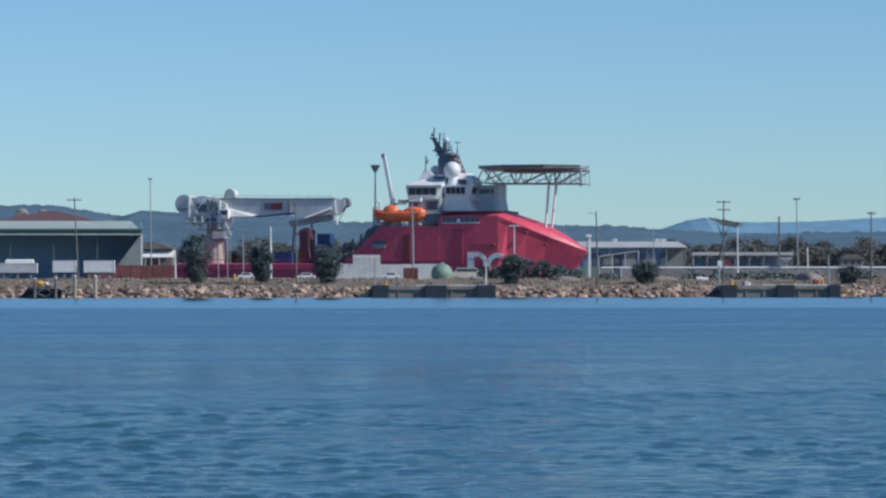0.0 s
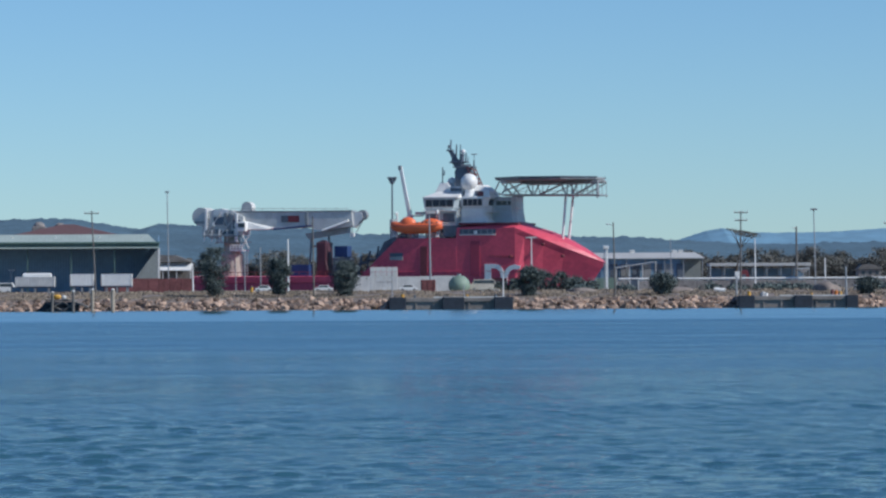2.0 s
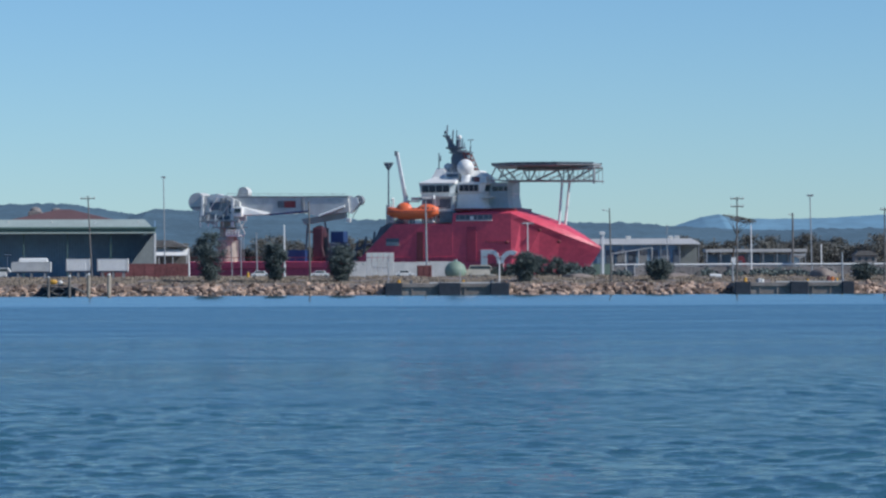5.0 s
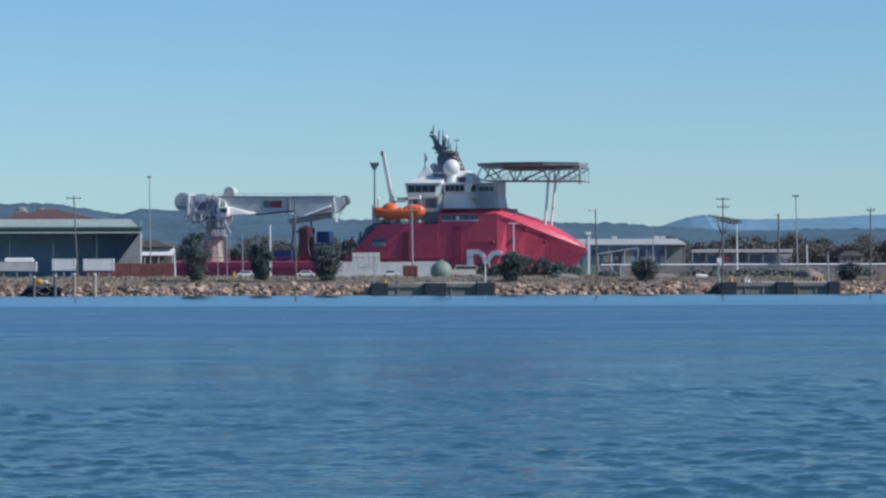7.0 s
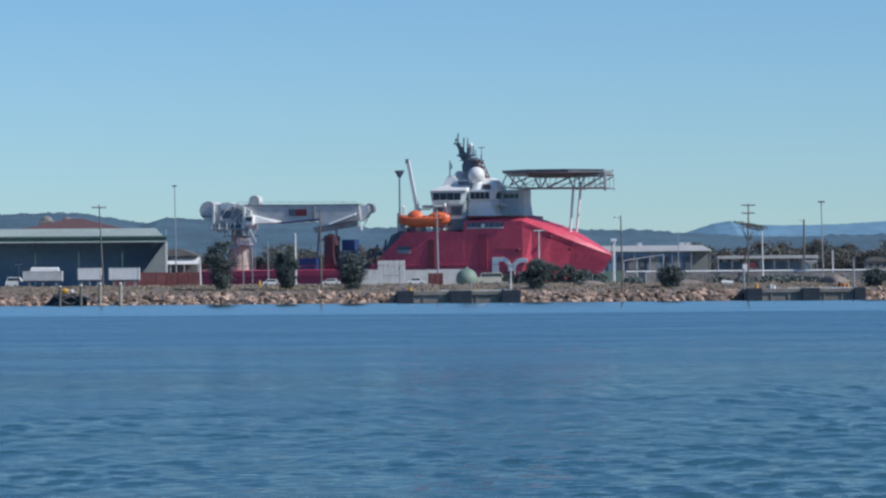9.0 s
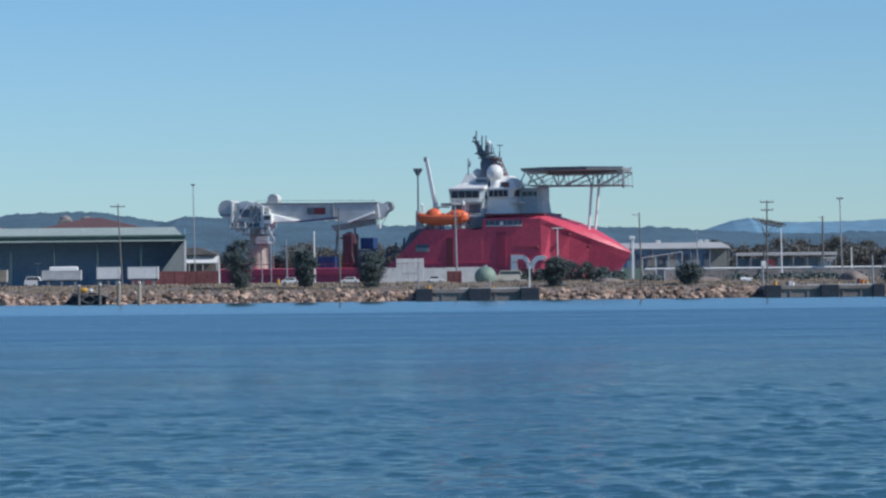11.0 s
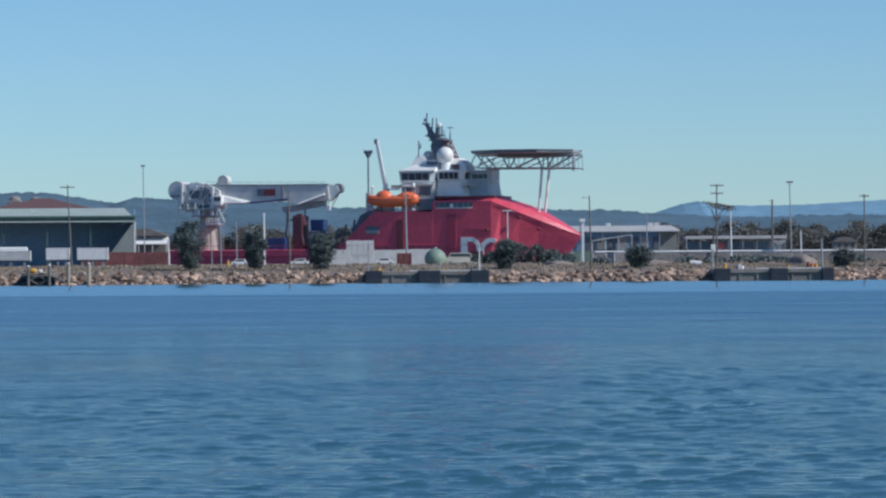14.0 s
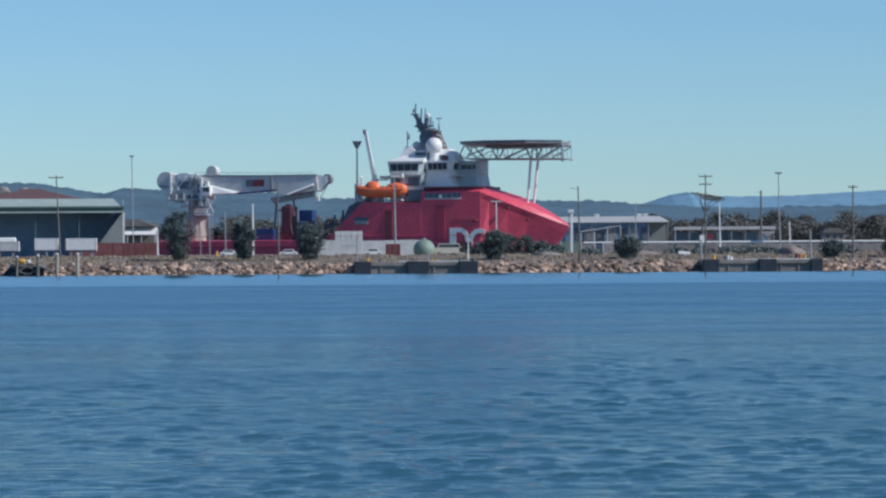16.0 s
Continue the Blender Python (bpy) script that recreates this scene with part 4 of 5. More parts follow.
# ---- trees ----
def tree(x, y, z, h, w, label, seed, leaf=LEAF, leaf_size=0.34, clumps=60, per=42, crown_from=0.15, flat=1.0, group="", fan=0.0):
    """Tapered trunk, limbs to each clump, a crown of loose leaf tufts with gaps."""
    rng = random.Random(seed)
    t = thing("tree", pose(x, y, z), label, "tree", group)
    bm = bmesh.new()
    top = (rng.uniform(-0.3, 0.3), rng.uniform(-0.3, 0.3), h * 0.72)
    beam(bm, (0, 0, -0.3), (top[0] * 0.4, top[1] * 0.4, h * 0.36), 0.022 * h, 0.015 * h, 8)
    beam(bm, (top[0] * 0.4, top[1] * 0.4, h * 0.35), top, 0.015 * h, 0.005 * h, 7)
    verts, faces = [], []
    for i in range(clumps):
        f = rng.uniform(crown_from, 1.0)
        prof = (0.35 + 0.65 * math.sin(math.pi * min(1, max(0.05, (f - crown_from) / (1.02 - crown_from))) ** (0.9 + fan)))
        a, d = rng.uniform(0, 6.28), w / 2 * prof * math.sqrt(rng.uniform(0.15, 1.0)) * rng.uniform(0.75, 1.12)
        c = Vector((d * math.cos(a), d * math.sin(a), h * (crown_from + (f - crown_from) * 0.95)))
        if i % 3 == 0:
            zb = min(c.z * 0.75, h * 0.68)
            k = zb / (h * 0.72)
            beam(bm, (top[0] * k, top[1] * k, zb), c, 0.006 * h, 0.002 * h, 5)
        rc = w * rng.uniform(0.09, 0.17)
        for _ in range(per):
            v = Vector((rng.gauss(0, 1), rng.gauss(0, 1), rng.gauss(0, 0.7) * flat)) * rc * 0.62
            q = Euler((rng.uniform(-1.2, 1.2), rng.uniform(-1.2, 1.2), rng.uniform(0, 6.28))).to_matrix()
            s = leaf_size * rng.uniform(0.6, 1.5)
            o = len(verts)
            for u in ((-1, -0.5, 0), (1, -0.35, 0), (0.75, 0.5, 0.2), (-0.6, 0.6, -0.1)):
                verts.append(c + v + q @ (Vector(u) * s * 0.6))
            faces.append((o, o + 1, o + 2, o + 3))
    part("trunk", bm, BARK, t)
    me = bpy.data.meshes.new("crown")
    me.from_pydata(verts, [], faces)
    me.materials.append(leaf)
    crown = new("crown", me)
    crown.parent = t
    return t


# ---- posts and poles ----
def pole(name, x, y, z1, r, material, label, category="pole", lean=0.0, group="", base=None):
    base = gz(y) if base is None else base
    t = thing(name, pose(x, y, base), label, category, group)
    h = z1 - base
    part("shaft", beam(bmesh.new(), (0, 0, -0.4), (lean, 0, h), r, r * 0.62, 10), material, t)
    return t, h


def utility_pole(x, y, z1, arms, label, lean=0.0, r=0.19, lamp=0):
    t, h = pole("utility_pole", x, y, z1, r, TIMBER, label, "utility pole", lean, "utility poles")
    for dz, half in arms:
        arm = part("crossarm", B(lean - half, lean + half, -0.28, -0.10, h - dz - 0.10, h - dz + 0.10, bevel=0.02), TIMBER, t)
        for k in (-0.92, -0.35, 0.35, 0.92):
            part("insulator", beam(bmesh.new(), (lean + half * k, -0.19, h - dz + 0.1), (lean + half * k, -0.19, h - dz + 0.45), 0.10, 0.06, 8), DULLWHITE, arm)
    if lamp:
        a = part("lamp_arm", beam(bmesh.new(), (lean, 0, h - 0.6), (lean + lamp, -0.2, h - 0.3), 0.06, n=6), POLEGREY, t)
        part("lamp_head", ball(bmesh.new(), (lean + lamp * 1.1, -0.2, h - 0.35), 0.4, 0.2, 0.14, 10), DULLWHITE, a)
    return t


def light_mast(x, y, z1, label, head=1.0, r=0.16, lean=0.0, material=None, base=None):
    t, h = pole("light_mast", x, y, z1 - 0.35, r, material or POLEGREY, label, "light mast", lean, base=base)
    hd = part("lamp_head", B(lean - head * 0.8, lean + head * 0.8, -0.3, 0.3, h, h + 0.35, bevel=0.08), DARK, t, "dark floodlight head")
    for k in (-0.6, 0.0, 0.6):
        part("floodlight", B(lean + head * k - 0.22, lean + head * k + 0.22, -0.5, -0.28, h + 0.0, h + 0.4, bevel=0.05), POLEGREY, hd)
    return t


# ---- vehicles and boxes ----
def vehicle(name, x, y, length, label, body, cab=(0.30, 0.72), height=1.55, turn=0, van=False):
    t = thing(name, pose(x, y, GROUND, 0, 0, turn), label, "car")
    L, w = length / 2, 0.9
    h0 = 0.35
    prof = [(-L, h0), (L, h0), (L, height * 0.55), (L - 0.3, height * 0.62), (-L + 0.1, height * 0.64), (-L, height * 0.5)]
    bm = prism(bmesh.new(), prof, -w, w)
    bmesh.ops.bevel(bm, geom=bm.edges[:], offset=0.07, segments=2, affect="EDGES")
    b = part("body", bm, body, t)
    c0, c1 = -L + length * (1 - cab[1]), -L + length * (1 - cab[0]) + (0.5 if van else 0)
    bm = prism(bmesh.new(), [(c0, height * 0.6), (c1 + 0.55, height * 0.6), (c1, height), (c0 + 0.35, height)], -w + 0.1, w - 0.1)
    bmesh.ops.bevel(bm, geom=bm.edges[:], offset=0.06, segments=2, affect="EDGES")
    k = part("cabin", bm, body, t)
    for s in (-1, 1):
        part("side_window", prism(bmesh.new(), [(c0 + 0.3, height * 0.66), (c1 + 0.25, height * 0.66), (c1 - 0.08, height * 0.93), (c0 + 0.45, height * 0.93)], s * (w - 0.1) - 0.015, s * (w - 0.1) + 0.015), GLASS, k)
    for fx in (-0.62, 0.62):
        for s in (-1, 1):
            wh = part("wheel", beam(bmesh.new(), (fx * L, s * (w - 0.22), 0.33), (fx * L, s * w + s * 0.02, 0.33), 0.34, n=16), BLACK, t)
            part("rim", beam(bmesh.new(), (fx * L, s * w, 0.33), (fx * L, s * (w + 0.05), 0.33), 0.2, n=12), POLEGREY, wh)
    for s in (-0.6, 0.6):
        part("headlight", B(L - 0.05, L + 0.03, s - 0.18, s + 0.18, height * 0.42, height * 0.52, bevel=0.02), DULLWHITE, t)
        part("tail_light", B(-L - 0.02, -L + 0.05, s - 0.15, s + 0.15, height * 0.40, height * 0.52, bevel=0.02), REDDARK, t)
    return t


def box_unit(x0, x1, y, z0, z1, label, material=WHITE, depth=2.6, legs=True, name="site_container"):
    """A ribbed steel box standing on bearers and stands."""
    L, h = x1 - x0, z1 - z0
    t = thing(name, pose((x0 + x1) / 2, y, GROUND), label, "container", "white boxes in the yard" if material is WHITE else "")
    zb = z0 - GROUND
    body = part("body", B(-L / 2, L / 2, 0, depth, zb, zb + h, bevel=0.05), material, t)
    n = max(4, int(L / 0.55))
    for i in range(n):
        x = -L / 2 + (i + 0.5) * L / n
        part("rib", B(x - 0.11, x + 0.11, -0.07, 0.02, zb + 0.18, zb + h - 0.18), material, body)
    part("top_rail", B(-L / 2 - 0.05, L / 2 + 0.05, -0.09, depth + 0.05, zb + h - 0.02, zb + h + 0.14, bevel=0.03), material, body)
    for s in (-1, 1):
        part("corner_post", B(s * L / 2 - 0.1, s * L / 2 + 0.1, -0.1, 0.1, zb, zb + h, bevel=0.02), DULLWHITE, body)
    if legs:
        part("bearer", B(-L / 2, L / 2, 0.15, depth - 0.15, zb - 0.3, zb - 0.01, bevel=0.03), DARK, t)
        for s in (-0.7, 0.0, 0.7):
            for yy in (0.4, depth - 0.4):
                part("stand", B(s * L / 2 - 0.2, s * L / 2 + 0.2, yy - 0.2, yy + 0.2, -0.3, zb - 0.28, bevel=0.03), GREY, t)
    return t


# ---- open storage shed on the left ----
def big_shed():
    D = 820.0
    xc = -65.08
    ze, zf, zr = 13.16 - GROUND, 14.69 - GROUND, 16.45 - GROUND
    t = thing("storage_shed", pose(xc, D, GROUND, 0, 0, 4.6), "large open-fronted storage shed with green-grey metal roof", "shed")
    L, back = -125.0, 14.0
    bm = bmesh.new()
    loft(bm, [[(L, -0.8, z), (-0.9, -0.8, z), (-0.9, back + 0.8, z), (L, back + 0.8, z)] for z in (zf - 0.25, zf)] + [[(L, 6.8, zr), (-2.6, 6.8, zr), (-2.6, 7.2, zr), (L, 7.2, zr)]])
    roof = part("roof", bm, ROOF, t, "sunlit ribbed green-grey roof")
    part("gutter", B(L, 0.1, -1.05, -0.75, zf - 0.45, zf - 0.05, bevel=0.04), FASCIA, roof)
    for i in range(11):
        part("roof_vent", B(-9.8 * i - 4.2, -9.8 * i - 3.8, 3.4, 3.8, zf + 0.5, zf + 1.3, bevel=0.05), DULLWHITE, roof)
    f = part("fascia", B(L, -0.1, -0.6, -0.3, ze, zf - 0.27, bevel=0.03), FASCIA, t, "dark green fascia")
    part("fascia_panel", B(L, -0.1, -0.72, -0.6, ze, ze + 0.32, bevel=0.02), ROOF, f, "pale green lower trim")
    # inner walls take a blue that stands for the shade indoors
    part("back_wall", B(L, -0.05, back - 0.3, back, -0.2, zf - 0.3), SHADENAVY, t)
    part("end_wall", B(-0.35, -0.05, 0.0, back - 0.3, -0.2, zf - 0.3), SHADENAVY, t)
    part("end_wall", B(L, L + 0.3, 0.0, back - 0.3, -0.2, zf - 0.3), SHADENAVY, t)
    g = part("gable", prism(bmesh.new(), [(-0.2, zf - 0.3), (back, zf - 0.3), (7.0, zr - 0.3)], -0.33, -0.07), SHADENAVY, t)
    for v in g.data.vertices:
        v.co = (v.co.y, v.co.x, v.co.z)
    part("floor_slab", B(L, -0.4, 0.2, back - 0.4, -0.2, 0.12), PANELGREY, t)
    # added panel in the outline of the lighter, sunlit triangle at this end
    part("lit_corner_panel", prism(bmesh.new(), [(-0.5, -0.2), (-0.5, ze - 0.05), (-73.17 - xc, -0.2)], -0.28, -0.05), SHEDWALL, t, "grey triangular panel in place of a lit patch")
    part("corner_trim", B(-0.45, 0.05, -0.35, -0.02, -0.2, ze, bevel=0.03), DULLWHITE, t, "pale corner post")
    for i in range(12):
        x = -9.8 * i - 10.2
        part("column", B(x - 0.12, x + 0.12, 0.6, 0.85, -0.2, ze, bevel=0.03), FASCIA, t)
        part("rafter", B(x - 0.12, x + 0.12, 0.3, back - 0.4, zf - 0.9, zf - 0.4), SHADENAVY, t)


def hip_house():
    x0, x1, D = -107.69, -82.66, 900.0
    t = thing("red_roofed_building", pose((x0 + x1) / 2, D, GROUND), "low building with a rust-red hipped metal roof", "building")
    half, zr, ze = (x1 - x0) / 2, 20.10 - GROUND, 17.41 - GROUND
    part("wall", B(-half + 0.6, half - 0.6, 0.6, 19.4, -0.3, ze), SHEDWALL, t)
    bm = bmesh.new()
    a = [bm.verts.new(v) for v in ((-half, 0, ze), (half, 0, ze), (half, 20, ze), (-half, 20, ze))]
    b = [bm.verts.new(v) for v in ((-1.5, 10, zr), (1.5, 10, zr))]
    for f in ((a[0], a[1], b[1], b[0]), (a[1], a[2], b[1]), (a[2], a[3], b[0], b[1]), (a[3], a[0], b[0]), (a[3], a[2], a[1], a[0])):
        bm.faces.new(f)
    part("roof", bm, REDROOF, t, "rust-red hipped roof")
    for x, w, h in ((-103.19 - (x0 + x1) / 2, 3.4, 2.6), (-97.93 - (x0 + x1) / 2, 3.0, 2.0)):
        part("roof_plant_base", B(x - w / 2, x + w / 2, 14.5, 17.5, zr - 2.4, zr - 0.4, bevel=0.2), PANELGREY, t)
        part("roof_plant", ball(bmesh.new(), (x, 16, zr - 0.4), w / 2.2, 1.4, h / 2.2, 14), PANELGREY, t, "grey domed roof plant")


def low_building():
    x0, x1, D = -71.20, -62.99, 890.0
    t = thing("low_building", pose((x0 + x1) / 2, D, GROUND), "long low building with brown roof and white verandah", "building")
    h, e = (x1 - x0) / 2, 10.37 - GROUND
    part("wall", B(-h - 6, h, 1.6, 8, -0.3, e - 0.3, bevel=0.03), TIMBER, t)
    part("verandah_roof", loft(bmesh.new(), [[(-h - 6, -1.4, e - 2.1), (h + 0.2, -1.4, e - 2.1), (h + 0.2, -1.4, e - 1.9), (-h - 6, -1.4, e - 1.9)], [(-h - 6, 1.6, e - 0.3), (h + 0.2, 1.6, e - 0.3), (h + 0.2, 1.6, e - 0.05), (-h - 6, 1.6, e - 0.05)]]), WHITE, t, "sunlit white verandah roof")
    for i in range(5):
        part("post", B(-h - 5.5 + i * 3.4, -h - 5.3 + i * 3.4, -1.2, -1.0, -0.3, e - 2.0), DULLWHITE, t)
    part("roof", prism(bmesh.new(), [(-h - 7, e), (h + 0.3, e), (h - 4.0, e + 1.7), (-h - 7, e + 1.9)], -0.8, 8.8), TIMBER, t, "brown sheet roof")


def long_shed():
    D = 1010.0
    x0, x1 = 43.56, 71.97
    ze, zr = 11.42 - GROUND, 12.96 - GROUND
    t = thing("wharf_shed", pose(x0, D, GROUND), "long low wharf shed with pale metal roof", "shed")
    L = x1 - x0
    bm = bmesh.new()
    loft(bm, [[(-14, -1, ze - 0.2), (L, -1, ze - 0.2), (L, 15, ze - 0.2), (-14, 15, ze - 0.2)], [(-14, -1, ze), (L, -1, ze), (L, 15, ze), (-14, 15, ze)], [(-14, 6, zr), (L - 2.2, 6, zr), (L - 2.2, 8, zr), (-14, 8, zr)]])
    part("roof", bm, LIGHTROOF, t, "pale ribbed roof")
    part("wall", B(-13, L - 6.5, 0.5, 14, -0.3, ze - 0.2), SHADENAVY, t)
    part("end_wall", B(L - 6.4, L - 0.6, 5.5, 14, -0.3, ze - 0.2), SHEDWALL, t)
    for i in range(9):
        x = L - 0.6 - i * 5.3
        part("post", B(x - 0.13, x + 0.13, -0.5, -0.24, -0.3, ze - 0.2, bevel=0.03), POLEGREY, t, "pale verandah post")
    for i in range(7):
        part("door_panel", B(2 + i * 3.1, 4.2 + i * 3.1, 0.38, 0.5, -0.2, ze - 1.6, bevel=0.03), GREY if i % 2 else DARK, t)
    for x in (52.08 - x0, 63.99 - x0, 65.74 - x0):
        part("roof_vent", B(x - 0.7, x + 0.7, 6.4, 7.6, zr - 0.1, zr + 0.75, bevel=0.12), DULLWHITE, t)
    # skillion awning in front
    ax0, ax1 = 46.90 - x0, 57.89 - x0
    az0, az1 = 8.76 - GROUND, 10.44 - GROUND
    part("awning", prism(bmesh.new(), [(ax0, az0 - 0.2), (ax1, az1 - 0.2), (ax1, az1), (ax0, az0 + 0.1)], -9, -1.2), LIGHTROOF, t, "pale sloping awning")
    for i in range(4):
        x = ax0 + (ax1 - ax0) * i / 3
        part("awning_post", B(x - 0.12, x + 0.12, -8.8, -8.6, -0.3, az0 + (az1 - az0) * i / 3 - 0.15), DULLWHITE, t)


def carport():
    D = 990.0
    x0, x1 = 71.77, 99.62
    z0, z1 = 8.95 - GROUND, 9.80 - GROUND
    t = thing("open_canopy", pose(x0, D, GROUND), "long open canopy with a thin flat pale roof", "canopy")
    L = x1 - x0
    part("roof", B(0, L, 0, 9, z0, z1, bevel=0.08), LIGHTROOF, t)
    for i in range(8):
        for y in (0.4, 8.6):
            part("post", B(0.4 + i * (L - 0.8) / 7 - 0.12, 0.4 + i * (L - 0.8) / 7 + 0.12, y - 0.12, y + 0.12, -0.3, z0), POLEGREY, t)
    part("back_screen", B(1, L - 1, 8.9, 9.0, -0.3, z0 - 0.6), SHADENAVY, t)


def funnel_canopy():
    x, D = 86.75, 880.0
    t = thing("white_canopy", pose(x, D, GROUND), "white funnel-shaped shade canopy on one post", "canopy")
    z1, z0 = 8.08 - GROUND, 6.98 - GROUND
    w = 1.51
    part("canopy", loft(bmesh.new(), [[(k * math.cos(a), k * math.sin(a), z) for a in [math.pi / 4 + i * math.pi / 2 for i in range(4)]] for k, z in ((0.4, z0), (w * 1.3, z1 - 0.25), (w * 1.35, z1))]), WHITE, t)
    part("post", beam(bmesh.new(), (0, 0, -0.3), (0, 0, z0 + 0.1), 0.18), POLEGREY, t)


def pipe_rail():
    """Raised white pipeline on trestles along the back of the yard."""
    D = 880.0
    z = 5.63
    t = thing("pipeline", pose(0, D, GROUND), "long white pipeline carried on low trestles", "pipeline")
    x0, x1 = 41.79, 170.0
    part("pipe", beam(bmesh.new(), (x0, 0, z - GROUND), (x1, 0, z - GROUND), 0.24, n=14), WHITE, t)
    part("cable_tray", B(x0, x1, 0.5, 0.9, z - GROUND - 0.75, z - GROUND - 0.45, bevel=0.03), POLEGREY, t)
    n = int((x1 - x0) / 5.2)
    for i in range(n + 1):
        x = x0 + 1 + i * 5.2
        part("trestle", beams([((x - 0.3, -0.2, -0.3), (x - 0.1, 0, z - GROUND - 0.3)), ((x + 0.3, 0.9, -0.3), (x + 0.1, 0.7, z - GROUND - 0.3)), ((x, -0.2, z - GROUND - 0.36), (x, 0.95, z - GROUND - 0.36))], 0.11), POLEGREY, t)


def panel_fence(name, x0, x1, y, h, label, material, pitch=2.4, gap=0.06):
    t = thing(name, pose(x0, y, GROUND), label, "fence")
    n = int((x1 - x0) / pitch)
    rng = random.Random(int(x0 * 7))
    for i in range(n):
        part("panel", B(i * pitch + gap, (i + 1) * pitch - gap, -0.04, 0.04, -0.1, h + rng.uniform(-0.08, 0.08)), material, t)
    for i in range(n + 1):
        part("post", B(i * pitch - 0.08, i * pitch + 0.08, 0.05, 0.2, -0.3, h + 0.06), material, t)


def block_stack():
    x0, x1, y = -16.63, -10.64, 782.0
    z1 = 8.54
    t = thing("crate_stack", pose(x0, y, GROUND), "tall stack of pale wrapped crates", "crate stack")
    n, rows = 5, 5
    w, h = (x1 - x0) / n, (z1 - GROUND) / rows
    rng = random.Random(4)
    for r in range(rows):
        for i in range(n):
            d = rng.uniform(-0.08, 0.08)
            part("crate", B(i * w + 0.04, (i + 1) * w - 0.04, d, d + 1.4, r * h + (0 if r else -0.1), (r + 1) * h - 0.05, bevel=0.04), DULLWHITE, t)


def plinth_pole():
    x, y = -4.01, 775.0
    w = 1.57
    t = thing("lamp_on_plinth", pose(x, y, GROUND), "tall grey lamp pole on a dark red steel plinth", "lamp pole")
    z1 = 5.69 - GROUND
    p = part("plinth", B(-w, w, 0, 2 * w, -0.2, z1, bevel=0.08), RUST, t, "dark red steel plinth")
    for s in (-0.5, 0.0, 0.5):
        part("plinth_rib", B(s * w * 1.6 - 0.06, s * w * 1.6 + 0.06, -0.08, 0.02, 0, z1 - 0.1), RUST, p)
    zt = 19.98 - GROUND
    part("shaft", beam(bmesh.new(), (0.5, w, z1), (0.3, w, zt), 0.24, 0.14, 12), POLEGREY, t)
    part("lamp_head", B(-0.4, 1.6, w - 0.3, w + 0.3, zt - 0.1, zt + 0.3, bevel=0.08), DULLWHITE, t, "pale lamp head")


def tank():
    x, y, r = 2.63, 770.0, 2.29
    t = thing("domed_tank", pose(x, y, GROUND), "pale green domed storage tank", "tank")
    part("shell", ball(bmesh.new(), (0, 0, 4.47 - GROUND), r, r, r * 0.95, 32), GREENTANK, t, "", True)
    part("skirt", beam(bmesh.new(), (0, 0, -0.3), (0, 0, 1.4), r * 0.72, r * 0.78, 28), GREENTANK, t)
    part("hatch", beam(bmesh.new(), (0, 0, 6.63 - GROUND - 0.25), (0, 0, 6.75 - GROUND + 0.2), 0.4, n=12), POLEGREY, t)


def wharf(x0, x1, fenders, label, piles=True):
    """Low concrete landing with black fender boxes."""
    t = thing("landing", pose(x0, 697.5, 0), label, "wharf")
    L, zt = x1 - x0, 2.20
    deck = part("deck", B(0, L, 0, 11, zt - 0.75, zt, bevel=0.06), CONCRETE, t, "weathered concrete deck")
    part("face_wall", B(0.3, L - 0.3, 0.35, 10.5, -3, zt - 0.74), CONCRETE, t)
    part("kerb", B(L * 0.35, L * 0.92, 0.15, 0.45, zt - 0.02, zt + 0.22, bevel=0.04), DULLWHITE, deck, "pale kerb beam")
    n = int(L / 3.4)
    for i in range(n):
        part("buttress", B(1.5 + i * 3.4, 1.8 + i * 3.4, 0.15, 0.4, -3, zt - 0.74, bevel=0.03), CONCRETE, t)
    for a, b in fenders:
        f = part("fender", B(a - x0, b - x0, -0.55, 0.7, -0.6, zt + 0.15, bevel=0.1), BLACK, t, "black rubber fender block")
        part("fender_chain", beam(bmesh.new(), (a - x0 + 0.3, -0.5, zt + 0.1), (a - x0 + 0.3, 0.4, zt + 0.55), 0.06, n=6), DARK, f)
    for k in (0.2, 0.62, 0.85):
        part("bollard", beam(bmesh.new(), (L * k, 1.4, zt - 0.05), (L * k, 1.4, zt + 0.6), 0.22, 0.28, 10), YELLOW if k == 0.62 else DARK, t)


